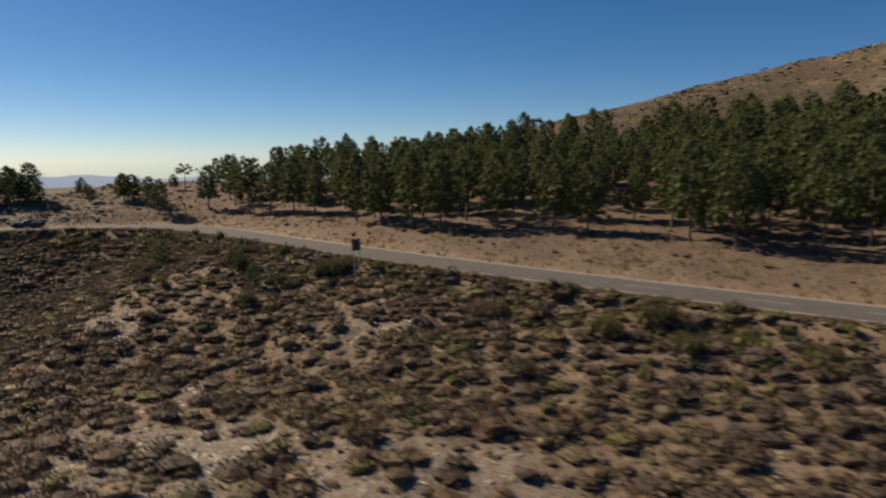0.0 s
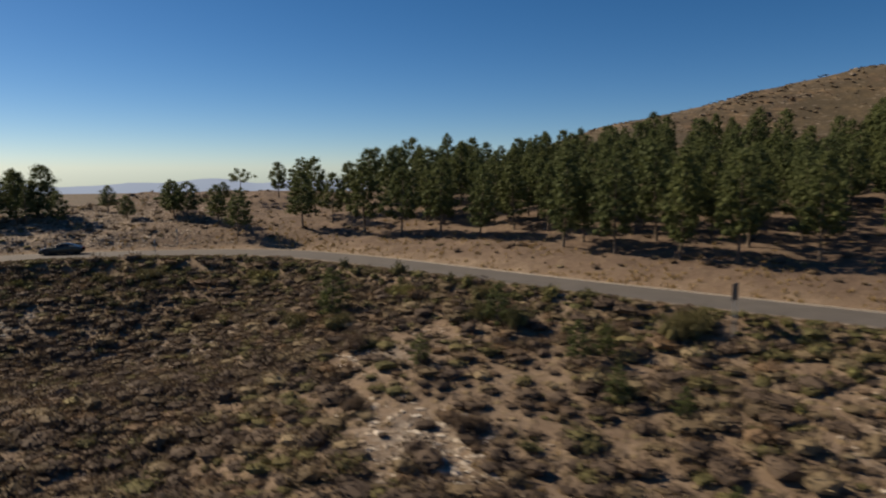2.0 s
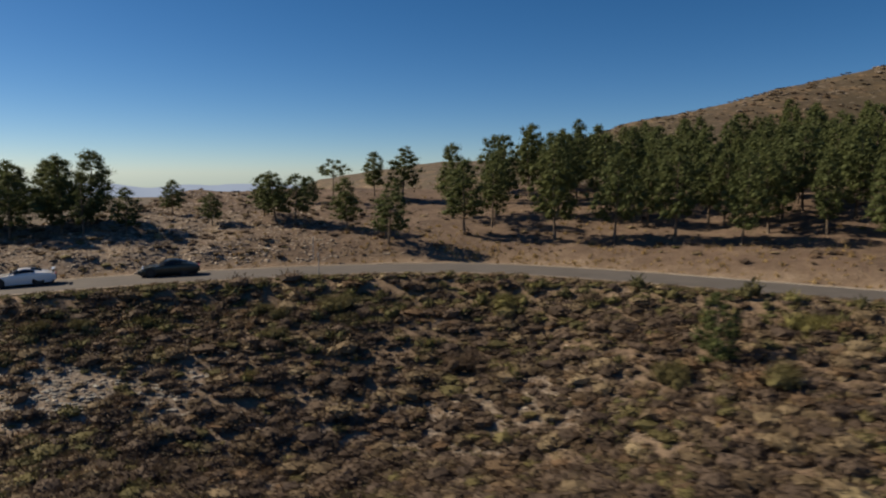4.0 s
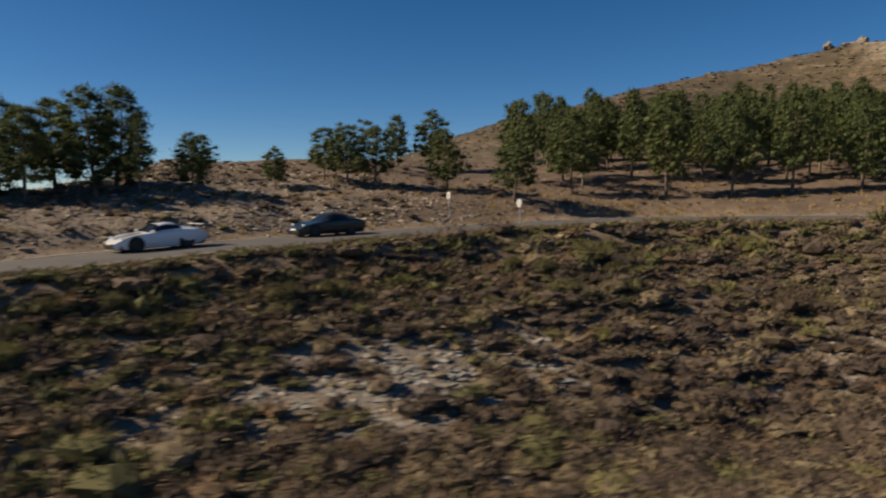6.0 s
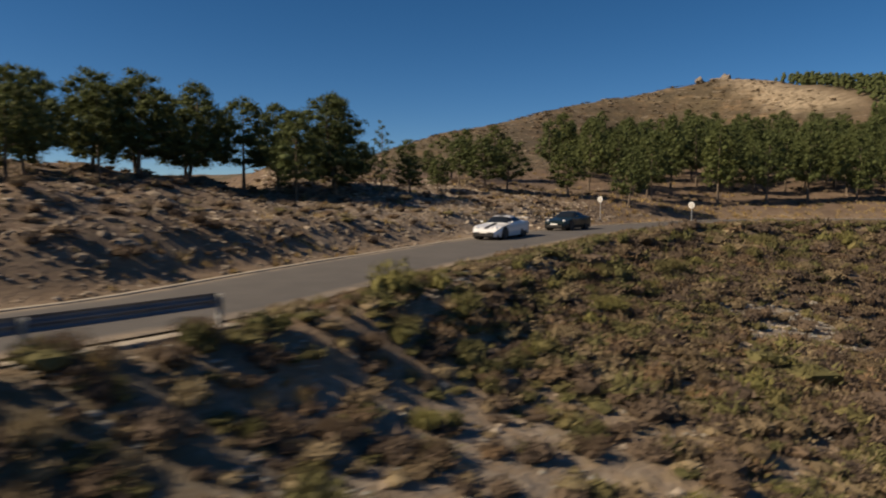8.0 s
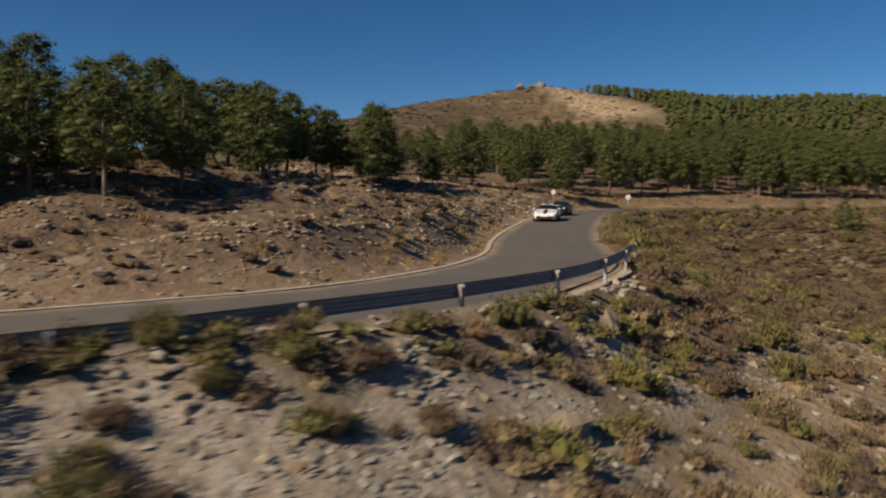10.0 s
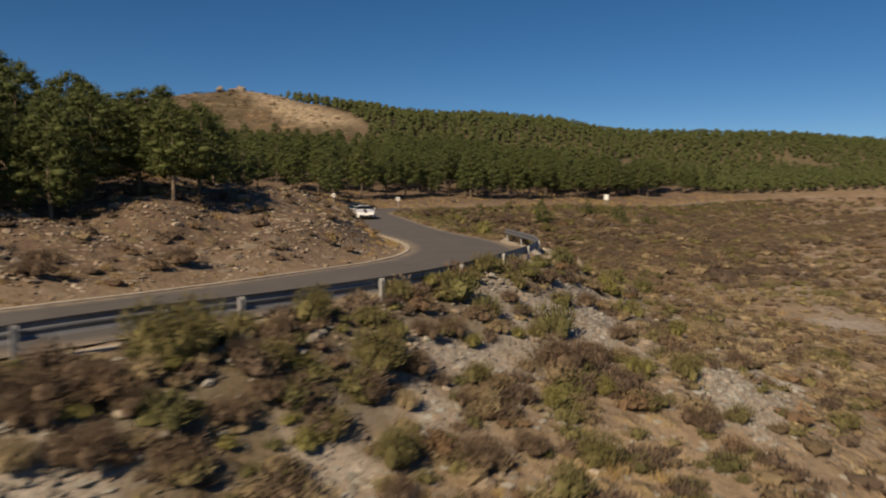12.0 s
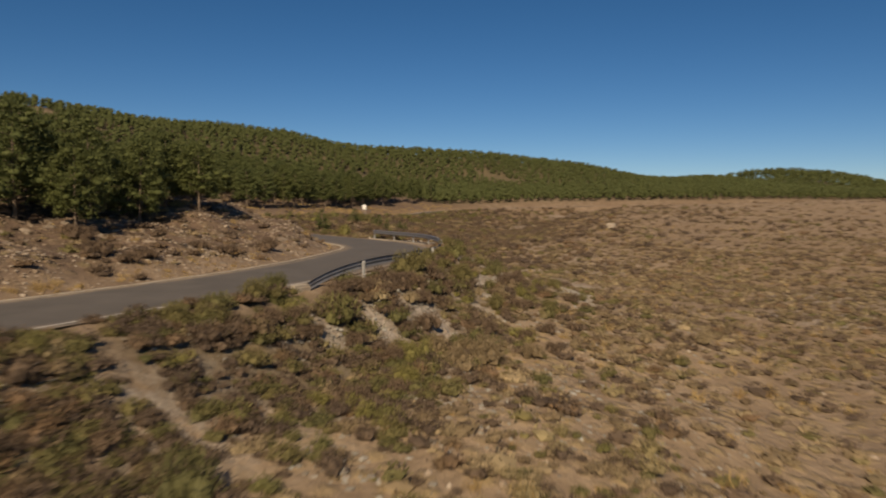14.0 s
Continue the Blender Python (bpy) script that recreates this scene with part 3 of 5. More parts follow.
def forest_spots(step, rng, x0, x1, y0, y1):
    xs, ys = np.meshgrid(np.arange(x0, x1, step), np.arange(y0, y1, step))
    x = xs.ravel() + rng.uniform(-0.42, 0.42, xs.size) * step
    y = ys.ravel() + rng.uniform(-0.42, 0.42, xs.size) * step
    return x, y, road_place(x, y)[0]

# ---- pines that can be told apart: x, y, height ----
CREST_PINES = [(-51.6, 133.3, 3.3), (-57.1, 124.2, 4.6), (-56.1, 121.7, 5.2), (-54.3, 120.7, 5.2), (-49.5, 116.9, 5.2), (-62.2, 122.3, 3.4), (-66.3, 127.5, 3.8), (-69.6, 118.4, 4.3)]
WOOD_EDGE = [(-46.5, 112.2, 5.8), (-38.7, 113.6, 7.4), (-43.6, 134.5, 5.6), (-40.5, 133, 6.4), (-32.8, 120.7, 7.3), (-31, 109.6, 9.0), (-27.5, 116.5, 8.8), (-22.4, 115.4, 8.6), (-26.9, 105.9, 8.2),
             (-22.6, 102.8, 9), (-18.9, 98.8, 8.1), (-14.6, 100.6, 7.6), (-12, 90.8, 9.6), (-9.6, 91.7, 7.4), (-8.3, 86.6, 9.6), (-3.1, 89.1, 9.8), (-4.4, 81.5, 9.8)]
WOOD_EDGE += [(-0.9, 78.2, 9.6), (2.2, 81.9, 9.4), (14.4, 70.3, 7.7), (11.1, 72.2, 8.4), (20.4, 74.6, 5.6), (22.8, 64.2, 9.9), (25.7, 60.3, 9.6), (37, 58.8, 10), (36.2, 67.6, 11), (-2.3, 94.3, 9.4), (5.5, 76.8, 9.2)]
WEST_PINES = [(-79.3, 119.5, 6.2), (-73.7, 122.5, 7.2), (-75.2, 120.2, 7.2), (-80.4, 124, 6.5), (-77.1, 124.6, 6.4), (-90.3, 124.6, 6.2), (-90.9, 122.2, 5.6), (-88.2, 123.2, 6.3), (-97.1, 117.2, 5.3), (-95, 121.5, 5.6),
              (-84.5, 124, 6.3), (-87, 126, 6), (-83.4, 126.4, 6.2), (-101.8, 112.4, 4.5), (-108, 111.4, 4.5), (-103.7, 119.6, 5.2), (-106.7, 113.2, 4.9)]
WEST_PINES += [(-114.8, 115.1, 5.2), (-116.9, 117.6, 5.6), (-110.7, 118.6, 5.9), (-117.9, 121, 6.5), (-114.7, 121.5, 6.3), (-99.5, 121, 5.4), (-93, 126, 5.7), (-106, 121.8, 5.5), (-120.5, 118.2, 4.9)]
rng = np.random.default_rng(31)
pine(UMBRELLA, -49.0, 132.2, 5.4, 5.0, 1.0, "open flat-topped pine with bare trunk on the crest", "", 1.1)
pine(THIN, -73.0, 118.0, 5.2, 6.0, 2.0, "thin sparse pine standing on stony ground", "")
for x, y, h in CREST_PINES:
    pine(PINES[rng.integers(0, 6)], x, y, h, 9.0, rng.uniform(0, 6.3), "small round dark green pine on the stony bank", "pines on the bank", 1.35)
for x, y, h in WOOD_EDGE:
    pine(PINES[rng.integers(0, 5)], x, y, h, 9.0, rng.uniform(0, 6.3), "dark green pine at the edge of the wood", "pines of the wood edge", 1.0 + 0.2 * float(ramp(-x, 30, 40)))
for x, y, h in WEST_PINES:
    pine(FINE_PINES[rng.integers(0, 6)], x, y, h, 9.0, rng.uniform(0, 6.3), "broad dark green pine on the slope above the road", "pines above the road", rng.uniform(1.15, 1.4))

taken = np.array([t[:2] for t in CREST_PINES + WOOD_EDGE + WEST_PINES] + [(-49, 132.2), (-73, 118)])
rng = np.random.default_rng(17)
x, y, s = forest_spots(4.9, rng, -135, 80, 10, 175)
belt = (s > 13.5 + 2 * wave(x, y, 16, 41)) & (s < 44 + 18 * ramp(x, -35, 0) + 4 * wave(x, y, 15, 44)) & (x > -43 + 3 * wave(x, y, 12, 43)) & (y - 0.6 * x < 150)
west = (s > 16) & (s < 25) & (x < -98) & (x > -128)
keep = (belt | west) & (np.min(np.hypot(x[:, None] - taken[:, 0], y[:, None] - taken[:, 1]), axis=1) > 3.6)
for a, b, c in zip(x[keep], y[keep], s[keep]):
    h = (rng.uniform(6.3, 8.8) if a > -44 else rng.uniform(5.4, 6.6)) + 2.0 * float(ramp(a, 24, 38))
    pine((PINES if a > -75 else FINE_PINES)[rng.integers(0, 6)], a, b, h, 9.0, rng.uniform(0, 6.3), "dense dark green pine in the roadside wood", "pines of the wood", rng.uniform(0.86, 1.05))
rng = np.random.default_rng(23)
x, y, s = forest_spots(3.5, rng, -134, -92, 100, 140)
near = np.array([t[:2] for t in WEST_PINES])
ok = (s > 12.2 + 1.5 * wave(x, y, 8, 45)) & (s < 16) & (x > -131) & (np.min(np.hypot(x[:, None] - near[:, 0], y[:, None] - near[:, 1]), axis=1) > 2.2) & (x < -106)
for a, b in zip(x[ok], y[ok]):
    pine(FINE_PINES[rng.integers(0, 6)], a, b, rng.uniform(3.7, 4.9), 9.0, rng.uniform(0, 6.3), "broad dark green pine on the slope above the road", "pines above the road", rng.uniform(1.25, 1.5))
# young pines among the scrub below the road
for x, y, h in [(-34.4, 81.2, 4.2), (-22.6, 71.2, 3.1), (-19, 64.6, 2.7), (-17.2, 65, 2.2), (-28.6, 66.6, 2.1), (-18.5, 59.6, 2.3), (-15.8, 57.2, 1.8), (-17.3, 49.6, 1.6)]:
    pine(YOUNG, x, y, h, 3.0, rng.uniform(0, 6.3), "young dark green pine among the scrub", "young pines")


# ---- the far woods on the hill ----
def far_pines(count_step, x0, x1, y0, y1, test, seed, sink=1.0, big=1.0):
    rng = np.random.default_rng(seed)
    protos = []
    for k in range(6):
        bits = []
        for j in range(5):
            u, a = (j + 0.5) / 5, rng.uniform(0, 6.3)
            r = 1.5 * ((u + 0.16) / 0.55) ** 0.42 * ((1.03 - u) / 0.62) ** 0.6
            v, t = lump(rng, BALL0, np.array((0.85, 0.85, 0.72)) * (0.55 + 0.42 * r), 0.28)
            mid = np.array((0.55 * r * math.cos(a), 0.55 * r * math.sin(a), 2.3 + 4.4 * u))
            bits.append((v + mid, t))
            way = rng.normal(size=(8, 3)) * (1, 1, 0.8) + (0.5 * math.cos(a), 0.5 * math.sin(a), 0.3)
            way /= np.linalg.norm(way, axis=1)[:, None]
            bits.append(tufts(rng, mid + way * (0.55 + 0.42 * r) * rng.uniform(0.75, 1.1, (8, 1)), way, 0.36, 0.6, 0.20))
        a = np.arange(4) * np.pi / 2
        trunk = np.vstack([np.column_stack([0.14 * np.cos(a), 0.14 * np.sin(a), 0 * a - 0.3]), [[0, 0, 3.5]]])
        bits.append((trunk, np.array([[0, 1, 4], [1, 2, 4], [2, 3, 4], [3, 0, 4]])))
        protos.append(join(bits))
    x, y, s = forest_spots(count_step, rng, x0, x1, y0, y1)
    ok = test(x, y, s)
    x, y, s = x[ok], y[ok], s[ok]
    return scatter(protos, x, y, land(x, y) - np.where(s < 26, 0.1, sink), big * rng.uniform(0.85, 1.15, len(x)), rng)


def wood_mesh(name, verts, faces, hue):
    return array_mesh(name, verts, faces, M["far_needles"], {"hue": hue}, True)


def on_hill(x, y, s):
    wooded = (above_wood(x, y) < 3 * wave(x, y, 14, 51)) & ((s >= 43 + 18 * ramp(x, -35, 0) * ramp(y, 5, 15)) | ((s > 11) & (y < 12)))
    return wooded & (np.hypot((0.58 * (x - 128) + 0.81 * (y + 52)) / 14, (0.81 * (x - 128) - 0.58 * (y + 52)) / 5) > 1) & (x < 205)


far_wood = new("far_pine_wood", wood_mesh("far_pine_wood", *far_pines(2.5, -10, 205, -330, 160, on_hill, 61, 0.7, 0.62)))
tagged(far_wood, "dense dark green pine wood covering the hill", "wood", kind="stuff")
second = lambda x, y, s: (s > 14) & (rng.uniform(size=len(x)) < 0.9)
last_wood = new("second_pine_wood", wood_mesh("second_pine_wood", *far_pines(3.9, 75, 340, -470, -335, second, 62, 1.6, 0.85)))
tagged(last_wood, "dark pine wood on the second hill far off", "wood", kind="stuff")

# ---- guard rail ----
RAIL_LINE = spline([(-99.6, 95.0, 0.02), (-103.5, 94.7, 0.0), (-107, 94.6, 0.0), (-110.8, 94.9, 0.0), (-115, 96.0, 0.0), (-118.7, 97.4, 0.0), (-122.3, 99.0, -0.02),
                    (-125.7, 101.1, -0.05), (-128.8, 103.8, -0.08), (-130.9, 106.2, -0.12), (-132.3, 108.0, -0.28), (-133.2, 109.3, -0.55), (-133.9, 110.3, -0.90)], 0.5)


def along(line, gap):
    """Points and ways every gap metres along a line."""
    seg = np.linalg.norm(np.diff(line[:, :2], axis=0), axis=1)
    run = np.r_[0, np.cumsum(seg)]
    at = np.arange(0, run[-1] + 0.01, gap)
    p = np.column_stack([np.interp(at, run, line[:, k]) for k in range(3)])
    q = np.column_stack([np.interp(at + 0.2, run, line[:, k]) for k in range(3)])
    o = np.column_stack([np.interp(at - 0.2, run, line[:, k]) for k in range(3)])
    w = (q - o)[:, :2]
    return p, w / np.linalg.norm(w, axis=1)[:, None]


def guard_rail():
    rail = tagged(new("guard_rail"), "dull galvanised steel guard rail along the outer bend", "guard rail")
    prof = [(0.0, 0.44), (0.035, 0.455), (0.062, 0.50), (0.062, 0.54), (0.03, 0.585), (0.03, 0.615), (0.062, 0.66), (0.062, 0.70), (0.035, 0.745), (0.0, 0.76)]
    prof = prof + [(a - 0.012, b) for a, b in prof[::-1]]
    p, w = along(RAIL_LINE, 4.0)
    fine, fw = along(RAIL_LINE, 0.5)
    k = len(prof)
    for j in range(len(p)):
        a, b = j * 8, min(j * 8 + 8, len(fine) - 1)
        if b - a < 1:
            continue
        bm = bmesh.new()
        rings = []
        for i in range(a, b + 1):
            side = Vector((-fw[i][1], fw[i][0], 0)) * -1
            rings.append([bm.verts.new(Vector(fine[i]) + side * u * (1.0 + 0.02 * (i == a)) + Vector((0, 0, v))) for u, v in prof])
        for r, t in zip(rings, rings[1:]):
            for i in range(k):
                bm.faces.new((r[i], r[(i + 1) % k], t[(i + 1) % k], t[i]))
        bm.faces.new(rings[0]), bm.faces.new(rings[-1][::-1])
        bmesh.ops.recalc_face_normals(bm, faces=bm.faces)
        part("beam", bm, M["zinc"], rail)
    for i in range(len(p)):
        x, y, z = p[i]
        side = Vector((w[i][1], -w[i][0], 0)) * -1
        m = Matrix.Translation((x, y, z)) @ Matrix(((w[i][0], side.x, 0, 0), (w[i][1], side.y, 0, 0), (0, 0, 1, 0), (0, 0, 0, 1)))
        bm = bmesh.new()
        foot = float(land(x, y)) - z - 0.3
        box(bm, -0.05, 0.03, foot, 0.05, 0.042, 0.74)
        box(bm, -0.05, 0.042, foot, -0.04, 0.12, 0.74)
        box(bm, 0.04, 0.042, foot, 0.05, 0.12, 0.74)
        bmesh.ops.transform(bm, matrix=m, verts=bm.verts)
        post = part("post", bm, M["post"], rail, "pale channel-section steel post")
        bm = bmesh.new()
        box(bm, -0.05, 0.0, 0.5, 0.05, 0.028, 0.70, 0.006)
        bmesh.ops.transform(bm, matrix=m, verts=bm.verts)
        part("spacer", bm, M["zinc"], post)
    return rail


guard_rail()


# ---- road signs ----
def round_sign(x, y, face):
    sign = tagged(new("round_road_sign"), "small round pale road sign on a thin grey post", "road sign", "round signs at the bend")
    z = float(land(x, y))
    sign.matrix_world = pose(x, y, z, 0, 0, face)
    bm = bmesh.new()
    rod(bm, (0, 0, -0.4), (0, 0, 2.0), 0.035)
    part("post", bm, M["post"], sign)
    bm = bmesh.new()
    rod(bm, (0, -0.04, 1.75), (0, -0.055, 1.75), 0.25, None, 32)
    plate = part("disc", bm, M["white"], sign, "pale disc")
    bm = bmesh.new()
    rod(bm, (0, -0.056, 1.75), (0, -0.062, 1.75), 0.20, None, 32)
    part("face", bm, M["line"], plate, "worn white face")
    bm = bmesh.new()
    box(bm, -0.05, -0.045, 1.6, 0.05, 0.045, 1.66, 0.005)
    part("clamp", bm, M["zinc"], sign)


round_sign(-53.4, 111.3, -95)
round_sign(-53.8, 103.1, -95)


def board_sign(x, y, face):
    sign = tagged(new("board_road_sign"), "rectangular white road sign with dull grey back on two posts", "road sign")
    z = float(land(x, y))
    sign.matrix_world = pose(x, y, z, 0, 0, face)
    for u in (-0.3, 0.3):
        bm = bmesh.new()
        box(bm, u - 0.04, 0.0, -0.5, u + 0.04, 0.04, 3.58)
        part("post", bm, M["post"], sign)
    bm = bmesh.new()
    box(bm, -0.5, -0.03, 2.5, 0.5, 0.0, 3.6, 0.01)
    panel = part("panel", bm, M["signback"], sign, "dull grey sign back")
    bm = bmesh.new()
    box(bm, -0.47, -0.036, 2.53, 0.47, -0.03, 3.57)
    part("face", bm, M["white"], panel, "white sign face")
    for v in (2.7, 3.1, 3.5):
        bm = bmesh.new()
        box(bm, -0.48, 0.0, v - 0.025, 0.48, 0.03, v + 0.025)
        part("rail", bm, M["signback"], panel)


board_sign(-9.1, 64.4, -140)
# ---- two sports coupes on the road ----
GLASS = plain_material("dark_car_glass", (0.012, 0.015, 0.018), 0.06, 0.0, 0.1)
TYRE = plain_material("black_tyre", (0.018, 0.018, 0.018), 0.85)
ALLOY = plain_material("alloy_rim", (0.45, 0.45, 0.46), 0.3, 0.9, 0.1)
BLACK = plain_material("black_plastic", (0.015, 0.015, 0.016), 0.5)
LAMP = plain_material("lamp_glass", (0.75, 0.76, 0.78), 0.08, 0.1, 0.05)
TAIL = plain_material("red_tail_lamp", (0.30, 0.01, 0.01), 0.15)
PLATE = plain_material("pale_plate", (0.72, 0.72, 0.70), 0.5, 0.0, 0.05)


def soft_line(u, at, values):
    """A rounded line through the given values: the mean of the straight one over a short run."""
    run = np.clip(u + np.linspace(-0.035, 0.035, 9), 0, 1)
    return float(np.mean(np.interp(run, at, values)))


def car_section(u):
    """Half cross-section of the coupe at u from 0 (nose) to 1 (tail): half width, sill, waist and top heights, roof half width."""
    width = soft_line(u, [0, 0.03, 0.1, 0.2, 0.32, 0.5, 0.66, 0.78, 0.9, 0.97, 1], [0.60, 0.76, 0.88, 0.925, 0.90, 0.89, 0.92, 0.955, 0.92, 0.82, 0.70])
    sill = soft_line(u, [0, 0.06, 0.2, 0.8, 0.94, 1], [0.24, 0.17, 0.16, 0.17, 0.24, 0.36])
    waist = soft_line(u, [0, 0.04, 0.12, 0.20, 0.36, 0.55, 0.75, 0.88, 0.96, 1], [0.40, 0.56, 0.72, 0.80, 0.83, 0.86, 0.91, 0.88, 0.80, 0.64])
    top = soft_line(u, [0, 0.04, 0.12, 0.24, 0.33, 0.46, 0.53, 0.62, 0.76, 0.88, 0.96, 1], [0.42, 0.60, 0.72, 0.80, 0.86, 1.24, 1.315, 1.295, 1.14, 0.95, 0.84, 0.66])
    roof = soft_line(u, [0, 0.34, 0.46, 0.6, 0.8, 1], [0.5, 0.62, 0.56, 0.54, 0.50, 0.5])
    return width, sill, waist, top, roof


def car_point(u, v):
    """A point of the coupe's skin: v from 0 (sill) over 1 (waist) to 2 (middle of the roof)."""
    w, lo, wa, hi, ro = car_section(u)
    x = 2.26 - 4.52 * u
    if v <= 1:
        bulge = math.sin(math.pi * min(1, v * 1.05)) * 0.035
        return x, w * (0.95 + 0.05 * math.sin(v * 1.57)) + bulge - 0.02, lo + (wa - lo) * v
    t = v - 1
    cabin = max(0.0, min(1.0, (hi - wa - 0.02) / 0.2))
    y_flat = w * math.cos(t * math.pi / 2) ** 0.5
    z_flat = wa + (hi - wa) * math.sin(t * math.pi / 2)
    if t < 0.62:
        k = t / 0.62
        yc, zc = w - 0.05 + (ro - w + 0.05) * k ** 1.1, wa + (hi - wa - 0.06) * k ** 0.92
    else:
        k = (t - 0.62) / 0.38
        yc, zc = ro * math.cos(k * math.pi / 2), hi - 0.06 + 0.06 * math.sin(k * math.pi / 2)
    return x, y_flat + (yc - y_flat) * cabin, z_flat + (zc - z_flat) * cabin


def car_skin(u0, u1, v0, v1, nu, nv, lift=0.0, mirror=True):
    """A patch of the coupe's skin, pushed outwards by lift."""
    bm = bmesh.new()
    for sgn in ((1, -1) if mirror else (1,)):
        grid = []
        for i in range(nu + 1):
            row = []
            for j in range(nv + 1):
                x, y, z = car_point(u0 + (u1 - u0) * i / nu, v0 + (v1 - v0) * j / nv)
                row.append(bm.verts.new((x, sgn * (y + lift * (0.8 if y > 0.3 else 0.0)), z + lift * 0.7)))
            grid.append(row)
        for a, b in zip(grid, grid[1:]):
            for j in range(nv):
                bm.faces.new((a[j], a[j + 1], b[j + 1], b[j]) if sgn > 0 else (a[j], b[j], b[j + 1], a[j + 1]))
    bmesh.ops.remove_doubles(bm, verts=bm.verts, dist=0.002)
    for f in bm.faces:
        f.smooth = True
    return bm


def car_wheel(car, x, side):
    bm = bmesh.new()
    y = side * 0.80
    ring = [(0.345, -0.11), (0.352, -0.05), (0.352, 0.05), (0.345, 0.11), (0.25, 0.115), (0.25, -0.115)]
    n = 28
    loops = [[bm.verts.new((x + math.cos(2 * math.pi * i / n) * r, y + w, 0.352 + math.sin(2 * math.pi * i / n) * r)) for r, w in ring] for i in range(n)]
    for a, b in zip(loops, loops[1:] + loops[:1]):
        for j in range(len(ring)):
            bm.faces.new((a[j], a[(j + 1) % len(ring)], b[(j + 1) % len(ring)], b[j]))
    bmesh.ops.recalc_face_normals(bm, faces=bm.faces)
    wheel = new("wheel")
    wheel.parent = car
    part("tyre", bm, TYRE, wheel)
    bm = bmesh.new()
    face = y + side * 0.085
    rod(bm, (x, y - 0.1, 0.352), (x, y + 0.1, 0.352), 0.05, None, 12)
    for i in range(10):
        a = 2 * math.pi * i / 10
        rod(bm, (x + 0.04 * math.cos(a), face, 0.352 + 0.04 * math.sin(a)), (x + 0.25 * math.cos(a), face, 0.352 + 0.25 * math.sin(a)), 0.018, 0.014, 5)
    rod(bm, (x, y - 0.07, 0.352), (x, y + 0.02 * side, 0.352), 0.25, None, 24)
    part("rim", bm, ALLOY, wheel, "bright alloy rim")


